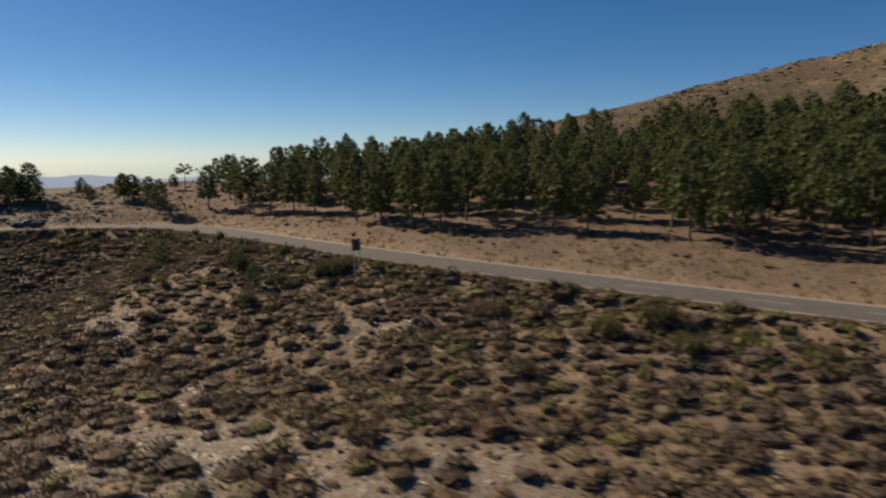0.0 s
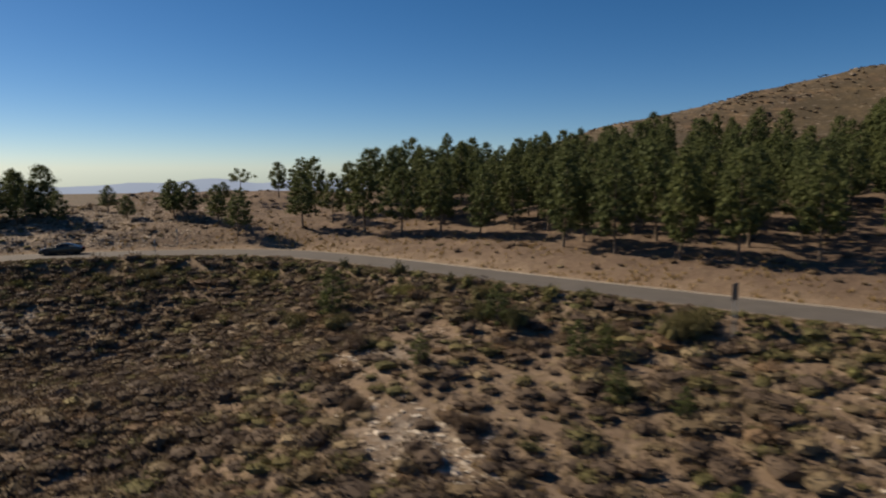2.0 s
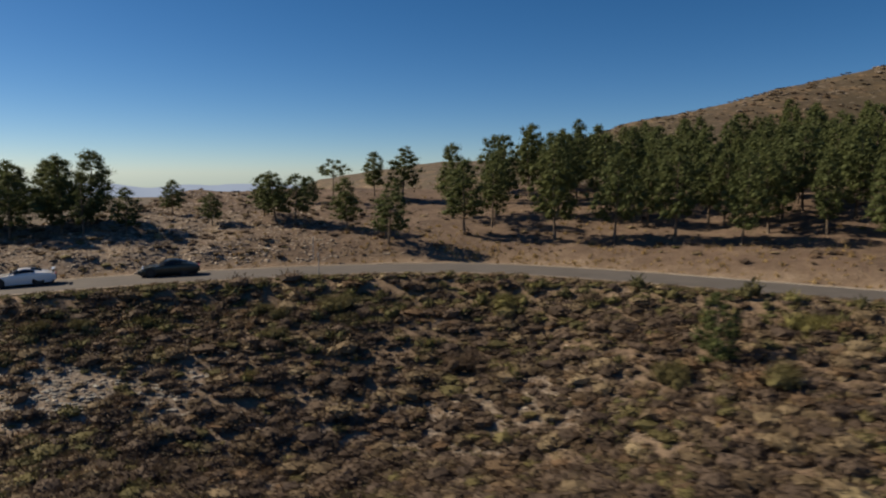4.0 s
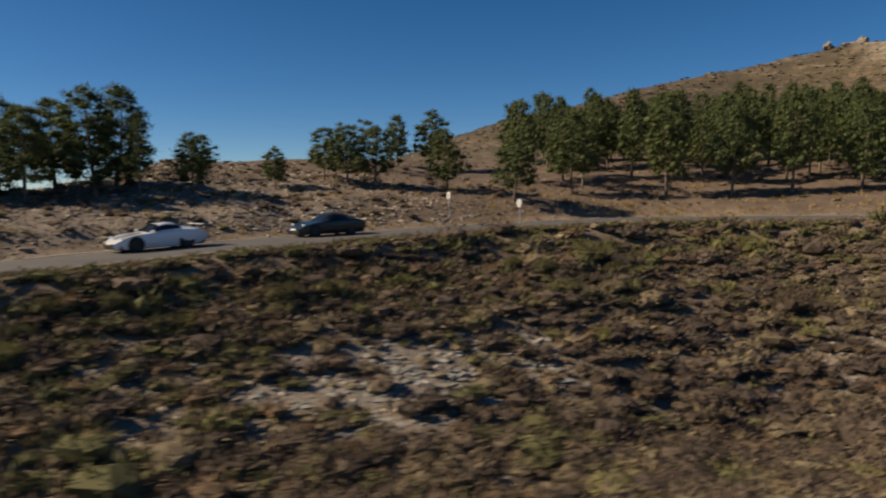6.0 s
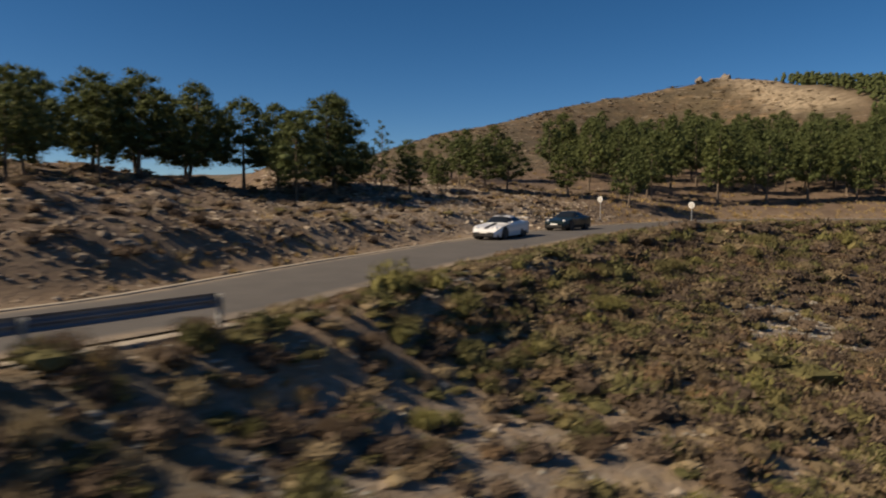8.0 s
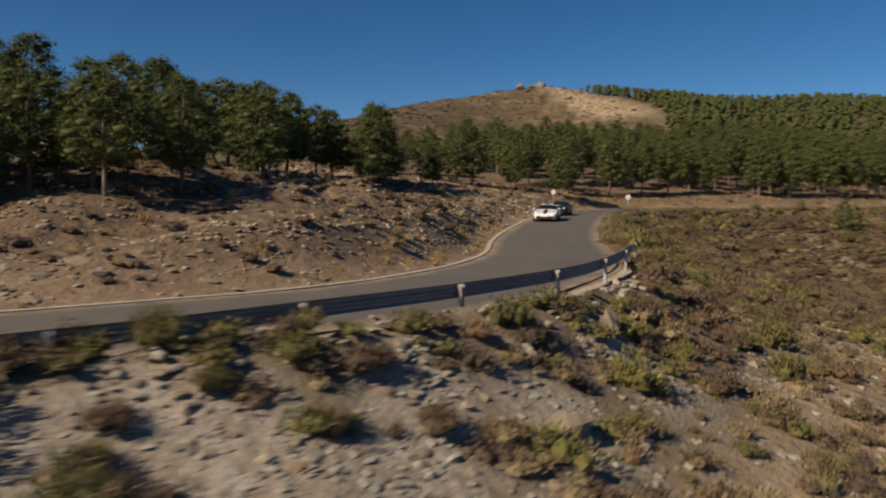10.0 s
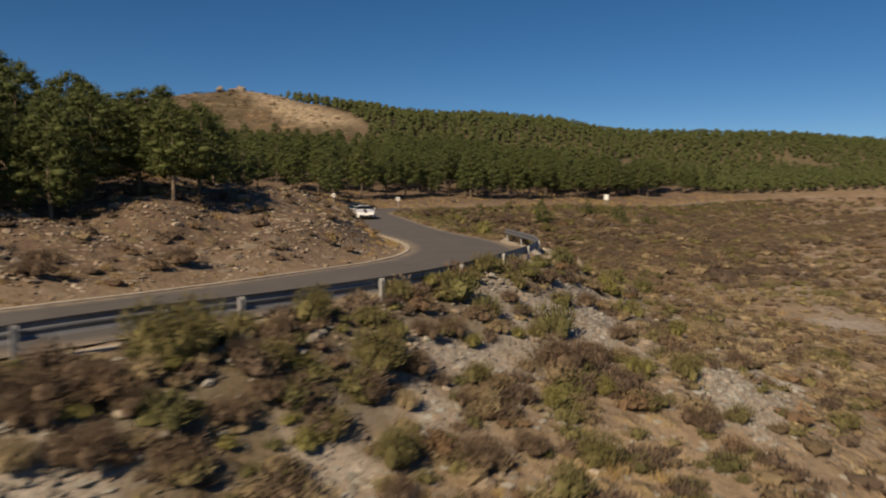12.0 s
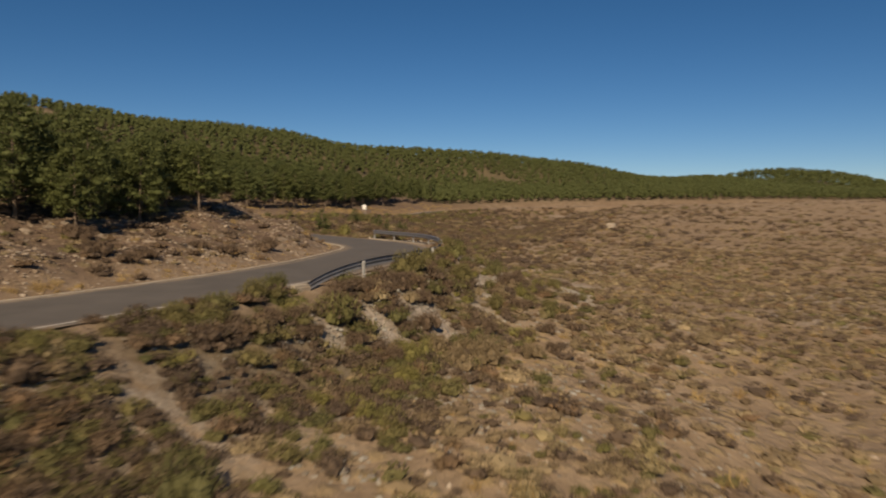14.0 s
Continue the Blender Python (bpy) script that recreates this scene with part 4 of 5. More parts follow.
def coupe(name, label, paint, at, offset, stripe=False, wing=False):
    """A coupe standing on the road at a place along the line."""
    car = tagged(new(name), label, "car", "coupes on the road")
    i = int(np.argmin(np.hypot(ROAD[:, 0] - at[0], ROAD[:, 1] - at[1])))
    d, r = ROAD_DIR[i], ROAD_RIGHT[i]
    p = ROAD[i, :2] + r * offset
    tip = ROAD[min(i + 3, len(ROAD) - 1), 2] - ROAD[max(i - 3, 0), 2]
    pitch = -math.degrees(math.atan2(tip, 9.0))
    car.matrix_world = pose(p[0], p[1], ROAD[i, 2] + 0.02, 0, pitch, math.degrees(math.atan2(d[1], d[0])))
    body = part("body", car_skin(0, 1, 0, 2, 40, 20), paint, car)
    part("underbody", (lambda b: (box(b, -2.1, -0.80, 0.14, 2.05, 0.80, 0.42, 0.03), b)[1])(bmesh.new()), BLACK, car, "black underbody")
    for u, x in ((0.205, 1.33), (0.745, -1.12)):
        for side in (1, -1):
            bm = bmesh.new()
            rod(bm, (x, side * 0.60, 0.36), (x, side * 0.925, 0.36), 0.385, None, 28)
            part("wheel_arch", bm, BLACK, body, "dark wheel arch")
            car_wheel(car, x, side * 1.02)
    part("windscreen", car_skin(0.345, 0.47, 1.46, 2, 8, 8, 0.014), GLASS, body, "dark windscreen")
    part("rear_window", car_skin(0.65, 0.80, 1.60, 2, 8, 6, 0.014), GLASS, body, "dark rear window")
    for side in (0, 1):
        bm = car_skin(0.415, 0.70, 1.14, 1.50, 10, 5, 0.014, False)
        if side:
            bmesh.ops.scale(bm, vec=(1, -1, 1), verts=bm.verts)
            bmesh.ops.reverse_faces(bm, faces=bm.faces)
        part("side_window", bm, GLASS, body, "dark side window")
        bm = bmesh.new()
        bmesh.ops.create_uvsphere(bm, u_segments=16, v_segments=10, radius=1.0, matrix=Matrix.LocRotScale((1.83, (0.60, -0.60)[side], 0.625), Euler((0, -0.75, 0)), (0.17, 0.125, 0.10)))
        part("headlight", bm, LAMP, body, "clear oval headlight")
        bm = bmesh.new()
        y = (0.98, -0.98)[side]
        box(bm, 0.50, y - 0.10, 0.90, 0.61, y + 0.07, 1.01, 0.035)
        part("mirror", bm, paint, body)
    bm = bmesh.new()
    box(bm, 2.12, -0.60, 0.22, 2.24, 0.60, 0.40, 0.03)
    part("air_intake", bm, BLACK, body, "black front air intake")
    bm = bmesh.new()
    box(bm, 2.235, -0.26, 0.40, 2.262, 0.26, 0.50, 0.004)
    part("plate", bm, PLATE, body, "pale plate without readable writing")
    bm = bmesh.new()
    box(bm, -2.262, -0.68, 0.70, -2.20, 0.68, 0.76, 0.01)
    part("tail_light", bm, TAIL, body, "red light bar")
    bm = bmesh.new()
    box(bm, -2.262, -0.7, 0.30, -2.16, 0.7, 0.46, 0.03)
    part("diffuser", bm, BLACK, body, "black rear diffuser")
    if stripe:
        part("bonnet_stripe", car_skin(0.06, 0.335, 1.984, 2, 14, 3, 0.012), BLACK, body, "black stripe down the bonnet")
        part("roof_stripe", car_skin(0.485, 0.64, 1.93, 2, 8, 3, 0.012), BLACK, body, "black roof panel")
    if wing:
        bm = bmesh.new()
        box(bm, -2.24, -0.80, 1.09, -1.98, 0.80, 1.12, 0.012)
        w = part("rear_wing", bm, paint, body)
        for y in (-0.42, 0.42):
            bm = bmesh.new()
            box(bm, -2.12, y - 0.015, 0.82, -2.05, y + 0.015, 1.10)
            part("wing_strut", bm, BLACK, w, "black strut")
    return car


coupe("white_coupe", "white sports coupe with black bonnet stripe and rear wing", plain_material("white_car_paint", (0.74, 0.75, 0.76), 0.3, 0.0, 0.04, 2.0, 1.0), (-75.2, 104.4), 1.25, True, True)
coupe("dark_green_coupe", "dark green glossy sports coupe on the grey road", plain_material("dark_green_car_paint", (0.008, 0.015, 0.012), 0.38, 0.0, 0.1, 2.0, 0.35), (-64.6, 104.8), 1.25)

# ---- scrub, stones and grass ----
def shrub_proto(seed, leaves, tall, leaf, lumps=4, lean=0.55, thin=0.35, core=0.30, up=0.5):
    """A cushion about one metre wide: many small tufts round hidden cores."""
    rng = np.random.default_rng(seed)
    bits = []
    for j in range(lumps):
        a, r = rng.uniform(0, 6.3), (0.0 if j == 0 else rng.uniform(0.12, 0.34))
        mid = np.array((math.cos(a) * r, math.sin(a) * r, tall * rng.uniform(0.20, 0.40)))
        wide, high = rng.uniform(0.8, 1.15), rng.uniform(0.8, 1.15)
        v, f = lump(rng, BALL0, np.array((core * wide, core * wide, tall * 0.40 * high)) * (0.74 if leaves < 200 else 0.55), 0.25)
        bits.append((v + mid, f))
        k = leaves // lumps
        way = rng.normal(size=(k, 3))
        way[:, 2] = np.abs(way[:, 2]) * 0.9
        way /= np.linalg.norm(way, axis=1)[:, None]
        bits.append(tufts(rng, mid + way * (core * wide * 1.1, core * wide * 1.1, tall * 0.46 * high) * rng.uniform(0.45, 1.15, (k, 1)) ** (1.0 if leaves < 200 else 0.6), way + (0, 0, up), leaf, lean, thin))
    return join(bits)


def spots(count, rng, x0, x1, y0, y1, weight):
    x, y = rng.uniform(x0, x1, count), rng.uniform(y0, y1, count)
    s = road_place(x, y)[0]
    ok = rng.uniform(size=count) < weight(x, y, s)
    return x[ok], y[ok], s[ok]


def verge_spots(count, rng, x0, x1, s0, s1, weight):
    """Places along the road's line between two offsets."""
    ok = np.where((ROAD[:, 0] > x0) & (ROAD[:, 0] < x1) & (ROAD[:, 1] > 0))[0]
    i, off = rng.choice(ok, count), rng.uniform(s0, s1, count)
    p = ROAD[i, :2] + ROAD_RIGHT[i] * off[:, None] + ROAD_DIR[i] * rng.uniform(-0.8, 0.8, (count, 1))
    x, y = p[:, 0], p[:, 1]
    s = road_place(x, y)[0]
    ok = rng.uniform(size=count) < weight(x, y, s)
    return x[ok], y[ok], s[ok]


def scrub(name, label, kinds, material, rng, place, lo, hi, squash=(0.75, 1.2), sink=0.06, deep=15, hues=((0, 1), (0, 1))):
    """Plants of one sort; kinds has fine ones for the road's outer bend and simpler ones further off. hues: shares and the hues there."""
    x, y, s = place
    size = lo + (hi - lo) * rng.uniform(0, 1, len(x)) ** 1.8
    tall = rng.uniform(*squash, len(x))
    hue = np.interp(np.clip(rng.uniform(0, 1, len(x)) + 0.12 * wave(x, y, 7, 111), 0, 1), *hues)
    close = (x < -90) & (s > -deep) & (s < 24)
    bits, tints = [], []
    for protos, sel in zip(kinds, (close, ~close)):
        if sel.any():
            v, f, h = scatter(protos, x[sel], y[sel], land(x[sel], y[sel]) - sink * size[sel], size[sel], rng, tall[sel], 0.05, hue[sel])
            bits.append((v, f)), tints.append(h)
    stone = "stones" in label or "rocks" in label
    return tagged(new(name, array_mesh(name, *join(bits), material, {"hue": np.concatenate(tints)})), label, "stones" if stone else "scrub", kind="stuff")


# larger bushes that can be told apart: x, y, width, height, kind
BUSH_KINDS = {"olive": (0.76, "rounded olive green bush on the dry slope"), "yellow": (1.0, "yellow-green broom bush among dry scrub"), "green": (0.87, "dense dark green bush on the slope"),
              "khaki": (0.45, "rounded khaki cushion bush on dry earth"), "brown": (0.17, "rounded dark brown heath bush on stony ground"), "straw": (0.56, "bush of straw-coloured dry grass and stalks")}


def bush_meshes(kind):
    made = []
    for seed in (400, 401, 402):
        upright = kind in ("yellow", "straw")
        v, f = shrub_proto(seed + 7 * int(100 * BUSH_KINDS[kind][0]), 2300, 0.80, 0.068 if upright else 0.058, 9, 0.35 if upright else 0.50, 0.07 if upright else 0.11, 0.24, 1.0 if upright else 0.7)
        made.append(array_mesh("bush", v, f, M["shrub"], {"hue": np.full(len(v), BUSH_KINDS[kind][0])}))
    return made


BUSHES = {kind: bush_meshes(kind) for kind in BUSH_KINDS}


def bush(x, y, width, height, kind, rng):
    ob = new("bush", BUSHES[kind][rng.integers(0, 3)])
    ob.matrix_world = Matrix.LocRotScale((x, y, float(land(x, y)) - 0.05 * height), Euler((0, 0, rng.uniform(0, 6.3))), (width / 1.15, width / 1.15, height / 0.82))
    return tagged(ob, BUSH_KINDS[kind][1], "bush", "larger bushes on the slope")


SLOPE_BUSHES = {"olive": [(13.5, 44.6, 3.9, 2.7), (-12.1, 65.4, 4, 2.4), (14.5, 41.2, 3.2, 1.8), (10, 44.4, 3.6, 2), (21.2, 37.9, 3.2, 1.5), (-10.8, 65.9, 3.6, 2.2), (-37.4, 81, 3, 1.8), (-22.5, 76.9, 3, 1.6), (-53.1, 97.8, 3.4, 1.8), (-33.8, 76.7, 3, 1.6)],
                "brown": [(4, 39.9, 2.6, 1.5), (-5.1, 31.7, 2.2, 1), (2.3, 50.6, 4.2, 1.8), (-27.1, 58.8, 2.5, 1.4), (-32.5, 70.9, 2.8, 1.5), (-32.7, 62.4, 2.1, 1.2), (-46.2, 89.5, 3.4, 1.8), (-66.3, 90.4, 1.3, 0.7)],
                "green": [(-23.6, 72.1, 2.2, 2), (-21.7, 70.6, 2.6, 2), (-18.1, 60.1, 2, 1.6), (-81.6, 96.2, 1.5, 0.8)],
                "yellow": [(18.4, 40.8, 3.4, 1.4), (-28.6, 80.3, 3.2, 1.5), (-41.2, 94.9, 3.4, 1.5), (-65.8, 98.1, 2, 1.1), (-59.3, 91.4, 1.5, 1), (-76.1, 96.1, 1.7, 0.9)],
                "straw": [(-54.9, 94.8, 1.9, 0.8), (-90.6, 75.4, 2.6, 0.8)]}
VERGE_BUSHES = {"olive": [(-71.9, 97.2, 2.2, 1.2), (-69.4, 97.7, 2, 1), (-66.6, 95.5, 1.6, 0.9), (-78.4, 97.5, 1.7, 0.9), (-80.4, 97.5, 1.5, 0.8), (-57.1, 97.5, 2, 1.1), (-52.6, 96.1, 2.6, 1.2), (-58.1, 98.8, 1.8, 1.1), (-57.5, 95.3, 2.1, 1.1), (-94.3, 94.4, 1.1, 0.6)],
                "brown": [(-99.3, 91.5, 1.2, 0.6), (-97.8, 90.3, 1.3, 0.6), (-96.2, 93.7, 1.1, 0.6), (-103.2, 94.3, 1.7, 0.6), (-100.5, 94.2, 1.4, 0.6), (-94, 88.9, 1.1, 0.6)],
                "yellow": [(-82.3, 95.1, 2.6, 0.9), (-96.6, 91.4, 1.4, 0.6), (-90, 93.2, 1, 0.7)],
                "green": [(-92.8, 92.6, 1.2, 0.7)],
                "straw": [(-87.6, 93.7, 1.5, 0.8), (-101.6, 92.7, 0.9, 0.5), (-104.3, 92.4, 1.1, 0.7)]}
RAIL_BUSHES = {
    "olive": [(-128, 101.6, 0.9, 0.6), (-129.3, 101.3, 1.8, 1.3), (-128.3, 99.2, 1, 0.7), (-124.9, 97.3, 0.7, 0.5), (-126.4, 93.8, 1.1, 0.8), (-129.3, 104, 0.9, 0.6), (-121.7, 97.3, 0.7, 0.5), (-124, 99.6, 0.9, 0.6), (-126.1, 101, 1, 0.7), (-121.7, 98.4, 1.1, 0.8), (-128.5, 102.6, 1.3, 1)],
    "yellow": [(-126.6, 99.2, 0.7, 0.5), (-125.3, 97.8, 0.6, 0.4), (-126.6, 95.1, 0.9, 0.7), (-128.8, 97.5, 0.9, 0.7), (-123.6, 97.5, 0.7, 0.5), (-124.6, 100.2, 0.8, 0.6), (-127.8, 96.3, 0.8, 0.6)],
    "brown": [(-127.2, 100.3, 1, 0.6), (-126.5, 99.6, 0.9, 0.6), (-123.7, 94.7, 0.9, 0.6), (-126.7, 97.1, 1.8, 1.1), (-125.6, 96, 0.9, 0.6), (-128.8, 98.2, 0.8, 0.5), (-128.8, 100.6, 1.1, 0.7), (-129.3, 99.5, 0.7, 0.4), (-124.8, 98.7, 0.8, 0.5), (-123, 97.8, 0.8, 0.5), (-119.4, 96, 1, 0.6), (-121, 95.8, 0.8, 0.5), (-119.6, 94.7, 1, 0.6), (-123.9, 91.4, 1, 0.6), (-126.1, 96.2, 1.2, 0.8), (-128.9, 94.4, 1.1, 0.7)],
    "straw": [(-125.4, 98.4, 0.8, 0.5), (-129.2, 99.1, 0.8, 0.5)],
    "green": [(-125.1, 93, 0.6, 0.4)]}
END_BUSHES = {
    "olive": [(-130.6, 103.1, 1, 0.7), (-131.3, 104.7, 2.1, 1.5), (-131.5, 102, 0.9, 0.6), (-130.7, 97.1, 1.2, 0.9), (-131.8, 100.9, 1.3, 1)],
    "yellow": [(-130.4, 102.7, 0.6, 0.4)],
    "brown": [(-129.5, 103.2, 0.9, 0.6), (-129.5, 104.7, 0.9, 0.6), (-130.8, 103.6, 0.9, 0.6), (-130.2, 101.4, 1, 0.6), (-131.3, 103.1, 0.9, 0.6), (-133, 106.1, 1.1, 0.7), (-133.4, 106, 1, 0.6), (-132.4, 105.5, 1, 0.6), (-132.6, 104.9, 1, 0.6), (-133.5, 105.2, 1.2, 0.8), (-133, 104, 1.1, 0.7), (-131.9, 103.5, 1, 0.6), (-131.3, 99.4, 1.3, 0.8), (-130.7, 98.4, 0.9, 0.6), (-133.8, 107.9, 1.2, 0.8), (-134, 107, 1, 0.6), (-133.5, 97.7, 0.8, 0.5), (-132.7, 100.8, 0.9, 0.6)],
    "straw": [(-129.9, 100.7, 0.7, 0.5), (-133.9, 105.9, 0.9, 0.6)]}
OUTER_BUSHES = {
    "olive": [(-135.9, 112.4, 1.3, 1)],
    "khaki": [(-137.6, 105.8, 1.1, 0.8), (-137.7, 104.4, 1.9, 1.4), (-137.4, 102.3, 1.2, 0.9), (-136.4, 105.9, 1.1, 0.8), (-136.5, 104.9, 1.1, 0.8), (-136.8, 94.9, 1.1, 0.8)],
    "yellow": [(-137.5, 107.2, 1.5, 1.1)],
    "brown": [(-137, 109.2, 1.1, 0.7), (-137.8, 111.3, 0.9, 0.6), (-137.4, 110.8, 0.9, 0.6), (-137.6, 112.1, 1, 0.6), (-137.1, 111.4, 0.9, 0.6), (-135.9, 109.4, 1, 0.6), (-136.2, 109.3, 0.8, 0.5), (-135.4, 108.7, 0.7, 0.4), (-135.1, 107.5, 1, 0.6), (-137.5, 108.1, 1.3, 0.8), (-137.6, 108.9, 0.8, 0.5), (-135.6, 106.8, 1.1, 0.7), (-135, 105.7, 1.6, 1), (-135, 102.8, 1.3, 0.8), (-135.2, 101.3, 1, 0.6), (-134.4, 99.7, 1.1, 0.7), (-136.6, 100.9, 0.9, 0.6), (-134.1, 108.8, 1.3, 0.8), (-135.1, 109.5, 1.1, 0.7)],
    "straw": [(-134.5, 94.3, 1, 0.7), (-134.5, 90.7, 1.2, 0.9)],
    "green": [(-135.6, 111.5, 1.2, 0.9), (-134.5, 111.5, 1.2, 0.9)]}
RAIL_BUSHES["straw"] += [(-117.6, 89.7, 2.4, 0.8)]
LAST_BUSHES = {"straw": [(-139.4, 113, 0.9, 0.6)], "yellow": [(-139.5, 108.4, 1.2, 0.8)], "brown": [(-140.8, 110.7, 1.4, 0.9), (-137.5, 108.5, 0.7, 0.5)], "olive": [(-138.2, 114.1, 1.6, 1.0), (-138.6, 115.2, 1.6, 1.1)]}
BANK_BUSHES = {"brown": [(-127.4, 116.0, 1.2, 0.6), (-126.5, 115.2, 1.3, 0.6), (-124.3, 113.0, 0.9, 0.4), (-123.0, 111.4, 1.6, 0.7), (-119.2, 108.6, 1.8, 0.8), (-126.7, 117.1, 1.9, 0.9), (-123.0, 117.9, 2.2, 1.0), (-120.7, 112.4, 1.5, 0.7), (-121.1, 114.4, 1.3, 0.6), (-128.6, 117.2, 0.9, 0.4), (-129.1, 115.6, 0.8, 0.4)]}
rng = np.random.default_rng(88)
for bushes in (SLOPE_BUSHES, VERGE_BUSHES, RAIL_BUSHES, END_BUSHES, OUTER_BUSHES, LAST_BUSHES, BANK_BUSHES):
    for kind, places in bushes.items():
        for x, y, w, h in places:
            bush(x, y, w, h, kind, rng)

rng = np.random.default_rng(71)
near_valley = lambda s: ramp(-s, 3.9, 5.6) * (1 - 0.60 * ramp(-s, 50, 70)) * (1 - ramp(-s, 100, 150))
patchy = lambda x, y, size, seed, lo, hi: ramp(wave(x, y, size, seed) + 0.5 * wave(x, y, size / 3, seed + 1), lo, hi)
OUTCROPS = [(-30.2, 59.5, 2.2, 3.4), (-27.5, 55.5, 1.5, 2.2), (-33, 70, 1.6, 2.0), (-17.4, 40.7, 1.4, 2.4), (-11.7, 31.5, 2.6, 2.4), (-6.5, 51, 2.6, 1.6), (-1.2, 44.8, 2.0, 1.2)]
outcrop = lambda x, y: np.clip(sum(np.exp(-((x - a) / b) ** 2 - ((y - c) / d) ** 2) for a, c, b, d in OUTCROPS), 0, 1)
bare_spot = lambda x, y: (1 - 0.97 * np.exp(-(((x + 69) / 7.5) ** 2 + ((y - 91) / 3.6) ** 2) ** 1.5)) * (1 - 0.85 * outcrop(x, y))
heathy = lambda x, y: np.clip(np.exp(-((x + 53) / 25) ** 2 - ((y - 76) / 20) ** 2) + np.exp(-((x - 14) / 15) ** 2 - ((y - 38) / 12) ** 2) + np.exp(-((x + 20) / 24) ** 2 - ((y - 38) / 20) ** 2), 0, 1)
FINE = [shrub_proto(k, 250, 0.66, 0.080, 4, 0.55, 0.19, 0.29, 0.7) for k in range(212, 218)]
MIDDLE = [shrub_proto(k, 96, 0.62, 0.105, 2, 0.6, 0.26, 0.35, 0.7) for k in range(260, 268)]
ROUND = [shrub_proto(k, 84, 0.66, 0.098, 1, 0.65, 0.28, 0.48, 0.7) for k in range(200, 212)]
SMALL = [shrub_proto(k, 18, 0.60, 0.165, 1, 0.65, 0.36, 0.50) for k in range(218, 226)]
BROOM = ([shrub_proto(k, 360, 0.85, 0.10, 5, 0.35, 0.15, 0.26, 0.9) for k in range(226, 231)], [shrub_proto(k, 64, 0.85, 0.17, 2, 0.4, 0.20, 0.35, 0.8) for k in range(231, 236)])
DOTS = [shrub_proto(k, 5, 0.55, 0.22, 1, 0.6, 0.4, 0.60) for k in range(270, 275)]
def grass_tuft(seed, blades, length, thin):
    r = np.random.default_rng(seed)
    return tufts(r, r.normal(0, 0.13, (blades, 3)) * (1, 1, 0.1), r.normal(0, 0.38, (blades, 3)) * (1, 1, 0) + (0, 0, 1), length, 0.2, thin)


TUFT = [grass_tuft(k, 26, 0.40, 0.075) for k in range(232, 237)]
FINE_TUFT = [grass_tuft(k, 130, 0.34, 0.020) for k in range(280, 285)]
HEATH = ((0, 0.52, 0.60, 0.66, 0.88, 0.90, 1.0), (0.02, 0.17, 0.24, 0.34, 0.50, 0.70, 0.80))
CUSHION = ((0, 0.26, 0.32, 0.38, 0.84, 0.92, 1.0), (0.06, 0.17, 0.24, 0.36, 0.56, 0.68, 0.80))
VERGE = ((0, 0.25, 0.30, 0.48, 0.52, 1.0), (0.02, 0.20, 0.32, 0.50, 0.70, 0.92))
rail_end = lambda x, y: 1 - np.exp(-(((x + 134.2) / 1.3) ** 2 + ((y - 110.0) / 1.3) ** 2) ** 2)
chute = lambda x, y: 1 - gravelly(x, y)
east = lambda x: ramp(x, -92, -60)
inner = lambda s: 1 - 0.85 * ramp(-s, 38, 54)
scrub("heath_bushes", "rounded dark heath and scrub bushes on the slope below the road", (MIDDLE, ROUND), M["shrub"], rng,
      spots(37000, rng, -100, 78, -45, 108, lambda x, y, s: near_valley(s) * east(x) * (0.16 + 0.42 * patchy(x, y, 14, 81, -0.6, 0.3) + 0.40 * heathy(x, y)) * bare_spot(x, y) * inner(s)), 0.8, 2.4, (0.65, 1.05), hues=HEATH)
scrub("low_heath", "small low brown heath plants between the bushes", (MIDDLE, SMALL), M["shrub"], rng,
      spots(34000, rng, -100, 78, -45, 108, lambda x, y, s: near_valley(s) * east(x) * (0.20 + 0.25 * patchy(x, y, 9, 82, -0.5, 0.4) + 0.5 * heathy(x, y)) * bare_spot(x, y)), 0.3, 0.9, (0.6, 1.1), hues=HEATH)
scrub("cushion_scrub", "rounded khaki and brown cushion plants on the dry slope", (MIDDLE, SMALL), M["shrub"], rng,
      spots(40000, rng, -178, -58, -8, 125, lambda x, y, s: near_valley(s) * (1 - east(x)) * (0.32 + 0.55 * patchy(x, y, 12, 85, -0.5, 0.4) + 0.3 * ramp(-s, 16, 36)) * (1 + 0.25 * ramp(x, -102, -90)) * chute(x, y) * (0.45 + 0.55 * ramp(-s, 5, 16))), 0.3, 1.05, (0.65, 1.05), deep=11, hues=CUSHION)
scrub("dark_heath", "thick dark brown heath covering the hollow below the bend", (MIDDLE, ROUND), M["shrub"], rng,
      spots(13500, rng, -90, -15, 50, 106, lambda x, y, s: ramp(-s, 5, 9) * np.exp(-(((x + 50) / 20) ** 2 + ((y - 81) / 19) ** 2) ** 1.5) * bare_spot(x, y)), 0.5, 1.5, (0.6, 1.0), hues=((0, 0.55, 0.72, 0.86, 0.88, 1.0), (0.0, 0.16, 0.26, 0.44, 0.72, 0.80)))
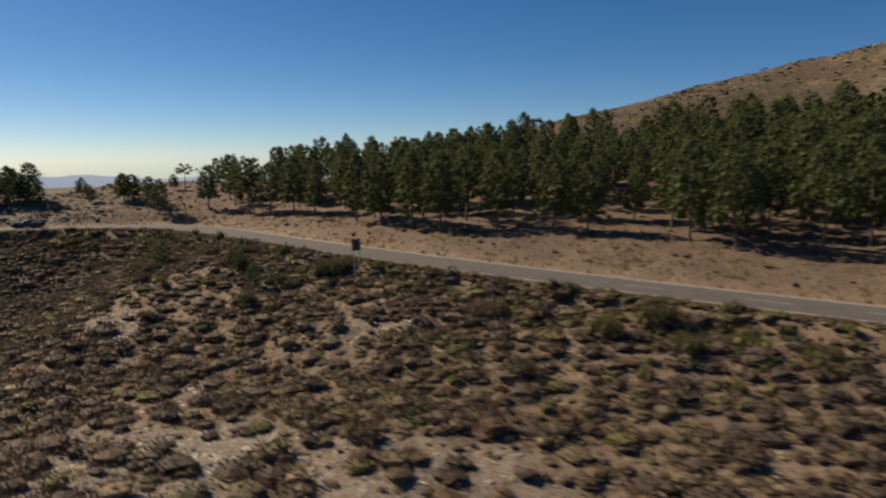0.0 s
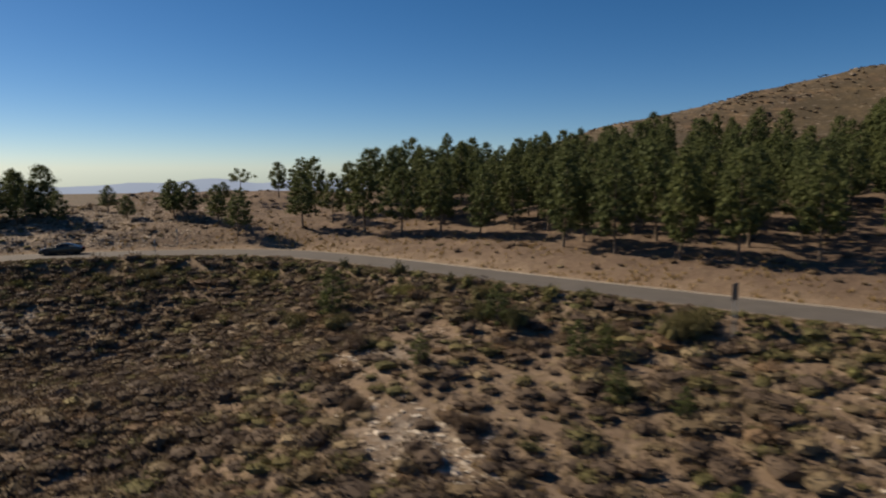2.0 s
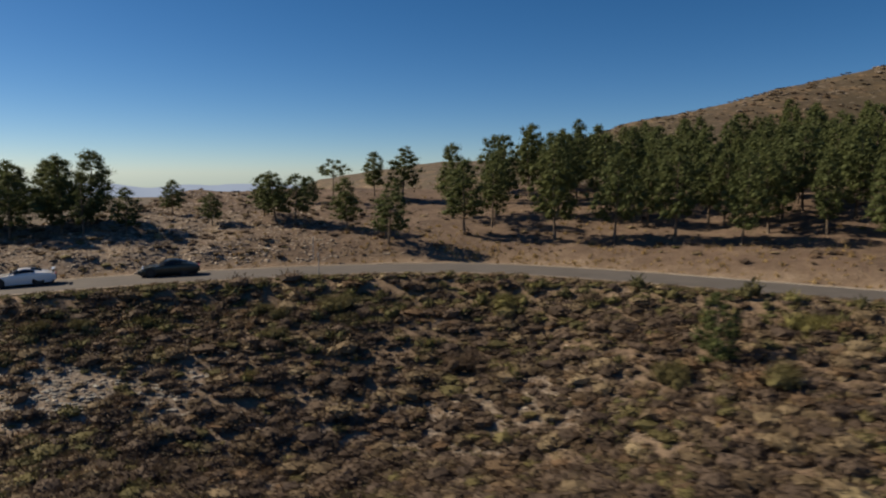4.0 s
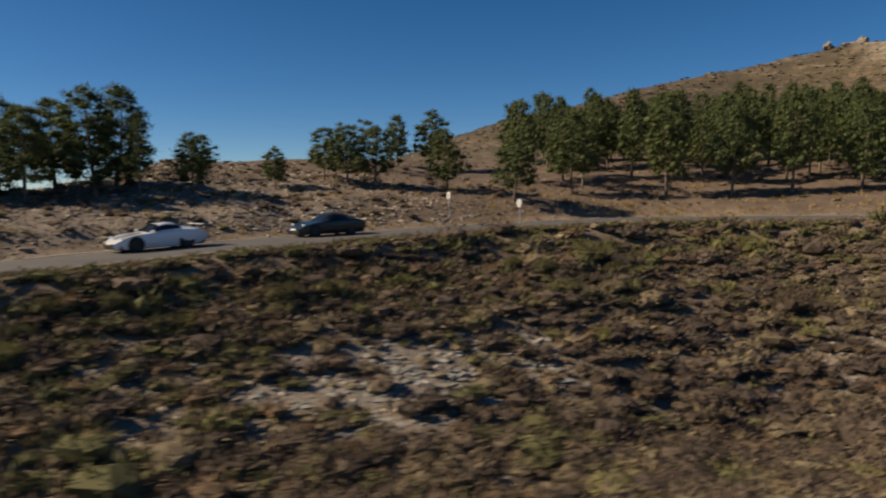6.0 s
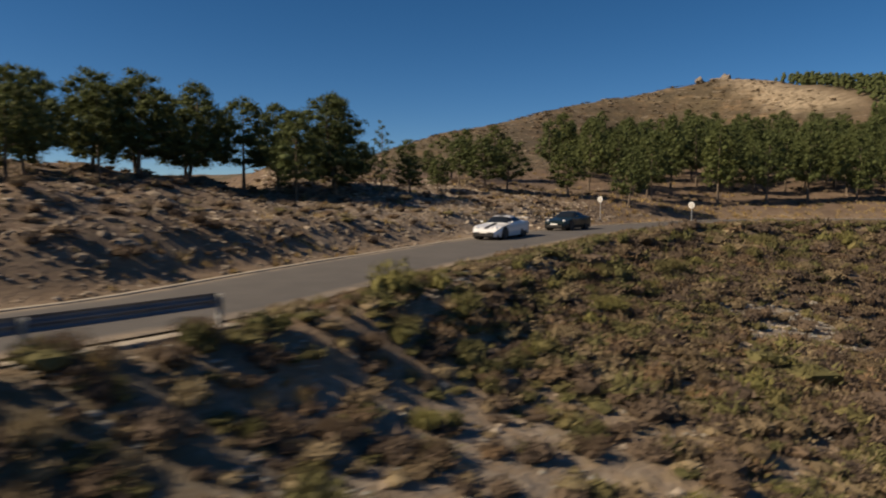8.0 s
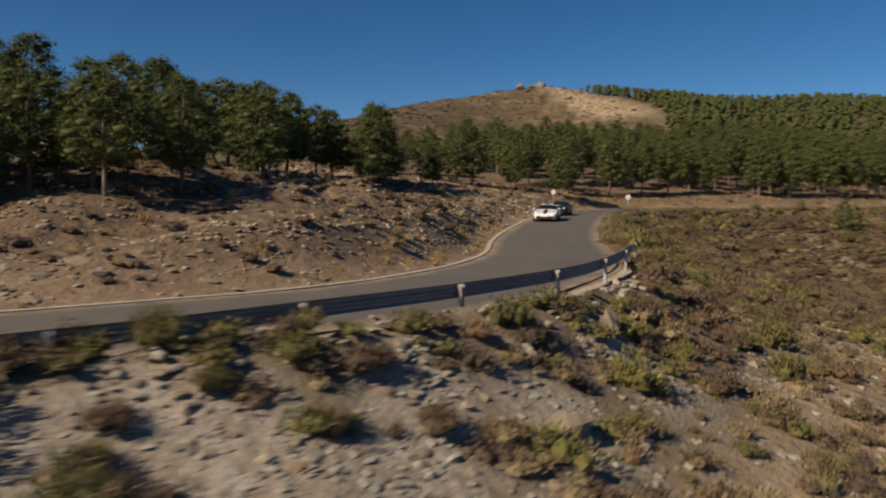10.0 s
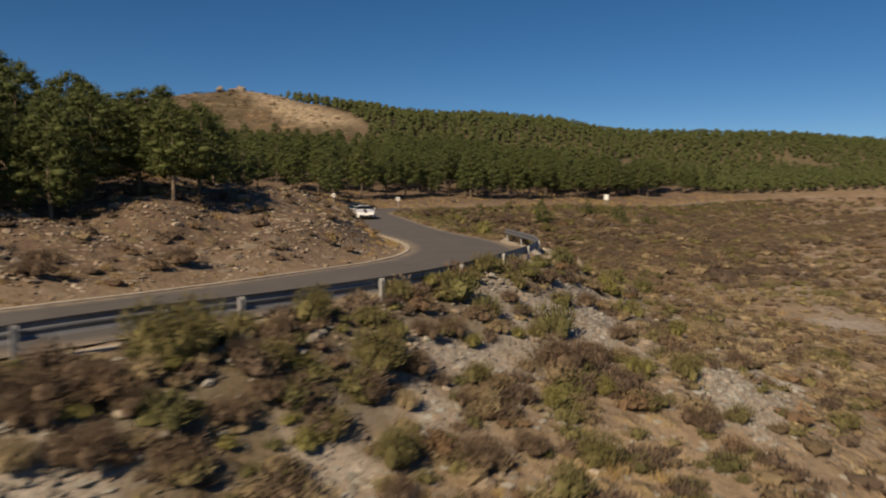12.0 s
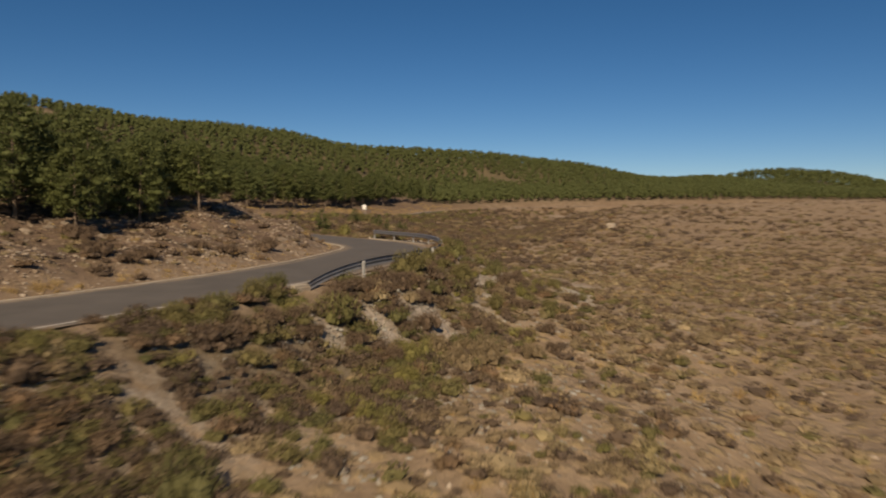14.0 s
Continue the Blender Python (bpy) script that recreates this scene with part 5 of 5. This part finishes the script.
scrub("slope_heath", "close brown and khaki heath on the slope under the bend", (MIDDLE, MIDDLE), M["shrub"], rng,
      spots(5200, rng, -100, -58, 78, 102, lambda x, y, s: ramp(-s, 4.5, 6) * (1 - ramp(-s, 20, 30)) * (1 - ramp(-x, 86, 96)) * (0.12 + 0.5 * patchy(x, y, 6, 161, -0.3, 0.4) + 0.45 * np.exp(-((x + 79) / 7) ** 2)) * bare_spot(x, y)), 0.7, 1.7, (0.6, 1.0), hues=((0, 0.45, 0.56, 0.8, 0.84, 1.0), (0.0, 0.18, 0.26, 0.46, 0.72, 0.84)))
scrub("far_valley_scrub", "brown and khaki scrub dotted over the far valley side", (SMALL, SMALL), M["shrub"], rng,
      spots(42000, rng, -120, 110, -150, 75, lambda x, y, s: ramp(-s, 38, 54) * (1 - ramp(-s, 150, 210)) * (0.10 + 0.3 * patchy(x, y, 22, 86, -0.2, 0.5))), 0.5, 1.6, (0.5, 0.9), hues=((0, 0.5, 0.75, 0.92, 1.0), (0.06, 0.22, 0.40, 0.50, 0.74)))
scrub("green_broom_scrub", "bright green and yellowish broom bushes beside the road", BROOM, M["shrub"], rng,
      verge_spots(1700, rng, -150, 64, -15, -4.2, lambda x, y, s: (1 - 0.8 * ramp(-s, 6, 12)) * (0.6 - 0.4 * ramp(-x, 95, 105)) * rail_end(x, y)), 0.6, 1.6, hues=((0, 1), (0.78, 1.0)))
scrub("verge_brush", "dense khaki, olive and brown brush along the road edge", (MIDDLE, ROUND), M["shrub"], rng,
      verge_spots(4500, rng, -104, 64, -14, -4.2, lambda x, y, s: (1 - ramp(-s, 6.5, 11)) * (1 + 0.6 * ramp(-x, 56, 70))), 0.5, 1.4, (0.55, 0.9), hues=VERGE)
scrub("verge_fringe", "low olive and yellowish brush crowding the asphalt edge", (FINE, ROUND), M["shrub"], rng,
      verge_spots(2600, rng, -99, 64, -4.6, -3.15, lambda x, y, s: 0.9), 0.35, 0.95, (0.6, 1.0), hues=((0, 0.2, 0.3, 0.6, 0.66, 1.0), (0.10, 0.24, 0.42, 0.56, 0.70, 0.95)))
scrub("outer_fringe", "low olive and brown brush hanging over the asphalt edge", (FINE, ROUND), M["shrub"], rng,
      verge_spots(900, rng, -170, -132, -4.2, -2.95, lambda x, y, s: 0.9 * rail_end(x, y)), 0.35, 0.9, (0.6, 1.0), hues=((0, 0.5, 0.6, 1.0), (0.02, 0.22, 0.70, 0.90)))
scrub("rail_side_brush", "dense brown and olive brush below the guard rail", (FINE, ROUND), M["shrub"], rng,
      verge_spots(4200, rng, -165, -92, -12, -4.3, lambda x, y, s: (1 - ramp(-s, 5.5 + 2.5 * ramp(-x, 122, 128), 9 + 2 * ramp(-x, 122, 128))) * (0.55 + 0.45 * patchy(x, y, 6, 93, -0.4, 0.3)) * (0.22 + 0.78 * ramp(-x, 98, 106)) * rail_end(x, y) * chute(x, y) ** 2), 0.45, 1.3, (0.6, 0.95), hues=((0, 0.45, 0.6, 0.68, 0.9, 1.0), (0.0, 0.18, 0.24, 0.72, 0.90, 1.0)))
scrub("dark_rail_brush", "tall dark olive brush crowding the outer road edge", (FINE, ROUND), M["shrub"], rng,
      verge_spots(2600, rng, -170, -130, -10.5, -3.3, lambda x, y, s: (0.95 - 0.7 * ramp(-s, 7.0, 10.0)) * rail_end(x, y) * chute(x, y)), 0.5, 1.3, (0.6, 0.95), hues=((0, 0.30, 0.38, 1.0), (0.74, 0.86, 0.20, 0.0)))
scrub("dry_grass_tufts", "straw-coloured dry grass tufts", (FINE_TUFT, TUFT), M["straw"], rng,
      spots(20000, rng, -178, 60, 0, 140, lambda x, y, s: 0.42 * ramp(np.abs(s), 3.0, 3.6) * (0.25 + patchy(x, y, 9, 87, 0.0, 0.7)) * np.where(s > 0, 0.8, near_valley(s)) * np.where(s > 42, 0, 1)), 0.4, 1.1)
scrub("bank_scrub", "small dark brown bushes on the stony bank", (MIDDLE, ROUND), M["shrub"], rng,
      spots(22000, rng, -150, 60, 40, 160, lambda x, y, s: ramp(s, 4.0, 6) * (1 - ramp(s, 28, 42)) * (0.5 + 0.45 * patchy(x, y, 8, 89, -0.3, 0.5)) * (0.22 + 0.76 * ramp(-x, 30, 60)) * (1 + 1.6 * ramp(-x, 64, 76) * (1 - 0.5 * ramp(-x, 100, 108)))), 0.35, 1.2, (0.5, 0.9), hues=((0, 0.6, 0.8, 1), (0.03, 0.2, 0.4, 0.75)))
scrub("bare_hill_scrub", "small bushes dotted over the bare hill", (DOTS, DOTS), M["shrub"], rng,
      spots(11000, rng, -30, 150, 98, 235, lambda x, y, s: ramp(s, 48, 60) * ramp(above_wood(x, y), 2, 14) * (0.25 + 0.6 * patchy(x, y, 18, 117, -0.4, 0.5))), 0.4, 1.7, (0.25, 0.5), hues=((0, 0.6, 1), (0.12, 0.24, 0.5)))
STONES = [lump(np.random.default_rng(k), BALL0, (0.5, 0.38, 0.26), 0.3) for k in range(240, 250)]
BLOCKS = [lump(np.random.default_rng(k), BALL0, (0.5, 0.4, 0.3), 0.26) for k in range(250, 258)]
scrub("loose_stones", "pale grey loose stones on slope and scree", (BLOCKS, STONES), M["stone"], rng,
      spots(42000, rng, -170, 40, 10, 140, lambda x, y, s: ramp(np.abs(s), 3.3, 4.2) * np.where(s > 40, 0, 1) * (0.05 + 0.8 * soil_marks(x, y, s)[1])), 0.10, 0.45, (0.6, 1.2), 0.02)

scrub("bank_stones", "brown and grey broken stones strewn over the bank", (STONES, STONES), M["brown_stone"], rng,
      spots(46000, rng, -150, -40, 98, 145, lambda x, y, s: ramp(s, 3.4, 4.2) * (1 - ramp(s, 16, 30)) * (0.3 + 0.7 * patchy(x, y, 4, 95, -0.5, 0.4)) * 0.8), 0.09, 0.46, (0.35, 0.8), 0.06)
scrub("roadside_rubble", "small broken stones at the foot of the bank", (STONES, STONES), M["stone"], rng,
      verge_spots(10500, rng, -142, -52, 3.3, 12, lambda x, y, s: (1 - 0.75 * ramp(s, 7, 12)) * (0.4 + 0.6 * patchy(x, y, 3, 105, -0.5, 0.4))), 0.07, 0.30, (0.5, 1.0), 0.04)
scrub("rubble_below_rail", "small broken stones on the embankment below the rail", (STONES, STONES), M["grey_stone"], rng,
      verge_spots(15000, rng, -142, -80, -19, -4.0, lambda x, y, s: (1 - 0.6 * ramp(-s, 10, 19)) * (0.35 + 0.65 * patchy(x, y, 4, 101, -0.4, 0.4))), 0.07, 0.34, (0.5, 1.0), 0.05)
scrub("verge_grass", "yellow dry grass along the uphill road edge", (FINE_TUFT, TUFT), M["straw"], rng,
      verge_spots(2600, rng, -145, 40, 3.2, 6.0, lambda x, y, s: (1 - 0.7 * ramp(s, 3.8, 6)) * (0.1 + 0.8 * patchy(x, y, 5, 103, -0.2, 0.5))), 0.3, 0.8)
scrub("bank_grass", "dry tawny grass tufts over the bank below the wood", (FINE_TUFT, TUFT), M["straw"], rng,
      verge_spots(5200, rng, -60, 66, 3.6, 14, lambda x, y, s: (1 - 0.6 * ramp(s, 7, 14)) * (0.1 + 0.9 * patchy(x, y, 4, 171, -0.3, 0.5))), 0.3, 0.9)
scrub("crest_stones", "pale grey stones thick on the crest", (BLOCKS, STONES), M["pale_stone"], rng,
      spots(16000, rng, -100, -46, 107, 140, lambda x, y, s: ramp(s, 3.6, 5) * (1 - ramp(s, 30, 40)) * ramp(-x, 50, 56) * (0.2 + 0.8 * patchy(x, y, 4, 97, -0.3, 0.4)) * (1 - 0.9 * ramp(-x, 72, 82))), 0.12, 0.6, (0.45, 0.9), 0.05)
scrub("slope_stones", "pale stones among the heath below the road", (STONES, STONES), M["pale_stone"], rng,
      spots(22000, rng, -80, 30, 20, 100, lambda x, y, s: ramp(-s, 7, 10) * ramp(60 + s, 0, 10) * (0.5 * ramp(wave(x, y, 7, 99), 0.1, 0.6) + 0.9 * ramp(soil_marks(x, y, s)[1], 0.3, 0.8))), 0.12, 0.5, (0.5, 0.9), 0.03)
scrub("bank_rocks", "half-buried brown rocks and ledges on the bank", (BLOCKS, BLOCKS), M["rock"], rng,
      spots(11000, rng, -150, -46, 98, 145, lambda x, y, s: ramp(s, 3.8, 5) * (1 - ramp(s, 20, 30)) * (0.15 + 0.85 * patchy(x, y, 6, 115, -0.3, 0.5)) * 0.7), 0.25, 0.9, (0.45, 0.9), 0.12)
scrub("hill_ledge_rocks", "weathered rocks and ledges showing on the bare hill", (STONES, STONES), M["rock"], rng,
      spots(9000, rng, 5, 145, 108, 215, lambda x, y, s: ramp(s, 48, 60) * ramp(above_wood(x, y), 2, 14) * ramp(wave(x + 0.6 * y, 4 * (y - 0.6 * x), 30, 121), 0.0, 0.7) * 0.5), 0.5, 2.2, (0.3, 0.6), 0.08)
scrub("stone_field", "field of pale grey stones on the slope below the road", (STONES, STONES), M["grey_stone"], rng,
      spots(5200, rng, -80, -57, 85, 97, lambda x, y, s: np.exp(-((x + 69) / 7) ** 2 - ((y - 91 + 0.8 * wave(x, y, 5, 131)) / 3.0) ** 2)), 0.12, 0.65, (0.5, 0.9), 0.05)
scrub("gravel_chute", "pale grey gravel spilling down the embankment", (STONES, STONES), M["grey_stone"], rng,
      spots(60000, rng, -141, -106, 88, 114, lambda x, y, s: (1 - chute(x, y)) * ramp(-s, 4.0, 4.6) * (0.4 + 0.6 * patchy(x, y, 2, 141, -0.5, 0.4))), 0.07, 0.36, (0.5, 0.9), 0.04)
scrub("low_rail_brush", "low dark brown and olive brush on the embankment below the rail", (FINE, FINE), M["shrub"], rng,
      verge_spots(1900, rng, -146, -92, -17, -4.4, lambda x, y, s: (0.35 + 0.65 * patchy(x, y, 4, 143, -0.6, 0.2)) * chute(x, y) * (0.3 + 0.7 * ramp(-x, 97, 104))), 0.4, 1.2, (0.55, 0.85), hues=((0, 0.35, 0.42, 0.6, 0.7, 1.0), (0.06, 0.18, 0.36, 0.56, 0.66, 0.92)))
scrub("yellow_grass_patch", "patch of yellow dry grass on the dry slope", (FINE_TUFT, TUFT), M["straw"], rng,
      spots(1500, rng, -118, -84, 72, 92, lambda x, y, s: np.exp(-((y - 81.5 + 0.36 * (x + 100) * -1) / 1.8) ** 2 - ((x + 100) / 9) ** 2)), 0.4, 1.0)
scrub("outcrop_stones", "patches of pale broken stones among the heath", (STONES, STONES), M["white_stone"], rng,
      spots(22000, rng, -38, 4, 26, 76, lambda x, y, s: outcrop(x, y) * (0.15 + 0.85 * patchy(x, y, 2.5, 151, -0.4, 0.4))), 0.15, 0.85, (0.4, 0.8), 0.05)
# ---- road edging, paint and far things ----
def stretch(x_from, x_to):
    """The part of the road's line between two x."""
    ok = np.where((ROAD[:, 0] <= max(x_from, x_to)) & (ROAD[:, 0] >= min(x_from, x_to)) & (ROAD[:, 1] > -20))[0]
    return slice(ok[0], ok[-1] + 1)


def strip_box(name, x_from, x_to, inner, outer, low, high, material):
    """A low kerb-like strip with a real section along the road."""
    cut = stretch(x_from, x_to)
    line, right = ROAD[cut], ROAD_RIGHT[cut]
    ring = [(inner, low), (inner, high), (outer, high), (outer, low)]
    v = np.stack([np.column_stack([line[:, :2] + right * o, line[:, 2] + z + 0.015 * wave(line[:, 0], line[:, 1], 2.0, 5)]) for o, z in ring], 1).reshape(-1, 3)
    i = 4 * np.arange(len(line) - 1)
    f = np.vstack([np.stack([i + a, i + (a + 1) % 4, i + 4 + (a + 1) % 4, i + 4 + a], 1) for a in range(4)])
    return new(name, array_mesh(name, v, f, M["kerb"]))


tagged(strip_box("gutter", -150, 66, 2.9, 3.14, -0.15, 0.012, None), "pale dusty concrete gutter along the uphill road edge", "gutter", kind="structure")
tagged(strip_box("outer_edging", -129, -99, -3.75, -3.35, -0.4, 0.0, None), "pale concrete edging outside the guard rail", "edging", kind="structure")


def paint_dash(x0, offset, length, width):
    i = int(np.argmin(np.abs(ROAD[:, 0] - x0) + 100 * (ROAD[:, 1] < -20)))
    d, r = ROAD_DIR[i], ROAD_RIGHT[i]
    c = ROAD[i, :2] + r * offset
    a = c - d * length / 2
    b = c + d * length / 2
    za, zb = ROAD[i, 2], ROAD[i, 2]
    slope = (ROAD[i + 1, 2] - ROAD[i - 1, 2]) / max(0.1, np.linalg.norm(ROAD[i + 1, :2] - ROAD[i - 1, :2]))
    v = [(*(a - r * width / 2), za - slope * length / 2 + 0.027), (*(a + r * width / 2), za - slope * length / 2 + 0.027),
         (*(b + r * width / 2), zb + slope * length / 2 + 0.027), (*(b - r * width / 2), zb + slope * length / 2 + 0.027)]
    ob = new("centre_dash", array_mesh("centre_dash", v, [[0, 1, 2, 3]], M["line"]))
    ob.parent = road
    return ob


for x0 in (62, 52, 44, 36.5, 29, 22, 15):
    paint_dash(x0, 0.0, 3.2, 0.11)
for side, a, b in ((-2.62, 66, 4), (2.66, 66, -30), (-2.6, -128, -150)):
    cut = stretch(a, b)
    me = ribbon("edge_line", [side - 0.05, side + 0.05], 0.026, M["line"], None, ROAD[cut], ROAD_RIGHT[cut])
    ob = new("edge_line", me)
    ob.parent = road


def boulder(name, label, x, y, size, seed, group=""):
    r = np.random.default_rng(seed)
    v, f = lump(r, BALL1, np.array(size), 0.30)
    v = v + (0, 0, size[2] * 0.45)
    ob = new(name, array_mesh(name, v, f, M["rock"]))
    ob.matrix_world = pose(x, y, float(land(x, y)) - 0.1, 0, 0, r.uniform(0, 360))
    return tagged(ob, label, "rock", group)


for k, (x, y, size) in enumerate([(134, 169, (3.2, 2.2, 1.4)), (131.5, 170.5, (1.8, 1.5, 0.9)), (136.5, 167, (2.0, 1.6, 1.1)), (131, 168, (1.6, 1.2, 1.3)), (128, 171, (1.2, 1.0, 0.6)), (138.5, 168.5, (1.5, 1.3, 0.7)), (124, 174, (1.4, 1.6, 1.4)), (133.4, 169.5, (1.9, 1.6, 1.9))]):
    boulder("summit_rock", "weathered grey rock outcrop on the hill top", x, y, size, 300 + k, "summit rocks")
for k, (x, y, size) in enumerate([(-112.7, 93.4, (0.30, 0.22, 0.42)), (-117.5, 93.2, (0.5, 0.4, 0.3)), (-121.5, 93.8, (0.4, 0.35, 0.3))]):
    boulder("boulder", "brown weathered boulder beside the road", x, y, size, 320 + k, "roadside boulders")

bm = bmesh.new()
box(bm, -0.8, -0.6, -0.5, 0.8, 0.6, 0.9, 0.06)
block = part("stone_hut_block", bm, M["kerb"])
block.matrix_world = pose(-43.5, 22.6, float(land(-43.5, 22.6)), 0, 0, 30)
tagged(block, "small pale concrete block on the far slope", "concrete block")

bm = bmesh.new()
box(bm, -0.48, -0.22, -0.3, 0.48, 0.22, 0.20, 0.08)
anchor = part("rail_end_block", bm, M["kerb"])
anchor.matrix_world = pose(-133.9, 110.4, float(land(-133.9, 110.4)) - 0.05, 4, 0, -55)
tagged(anchor, "rough pale concrete block at the end of the guard rail", "concrete block")

# far mountains past the crest, with haze put into their colour
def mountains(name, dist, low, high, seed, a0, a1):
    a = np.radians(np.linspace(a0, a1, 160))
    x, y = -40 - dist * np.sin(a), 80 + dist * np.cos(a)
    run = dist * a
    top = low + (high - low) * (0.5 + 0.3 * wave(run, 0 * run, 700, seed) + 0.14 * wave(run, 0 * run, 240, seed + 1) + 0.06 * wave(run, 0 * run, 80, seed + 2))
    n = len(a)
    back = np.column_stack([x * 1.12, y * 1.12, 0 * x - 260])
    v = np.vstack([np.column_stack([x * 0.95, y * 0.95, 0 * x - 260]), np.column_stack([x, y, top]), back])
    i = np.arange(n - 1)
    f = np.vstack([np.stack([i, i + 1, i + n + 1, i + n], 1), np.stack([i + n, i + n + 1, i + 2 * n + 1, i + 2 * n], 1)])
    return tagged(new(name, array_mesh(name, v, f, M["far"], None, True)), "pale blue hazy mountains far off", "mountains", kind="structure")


# pale blue glow stands for hazy air and lifts the unlit slopes
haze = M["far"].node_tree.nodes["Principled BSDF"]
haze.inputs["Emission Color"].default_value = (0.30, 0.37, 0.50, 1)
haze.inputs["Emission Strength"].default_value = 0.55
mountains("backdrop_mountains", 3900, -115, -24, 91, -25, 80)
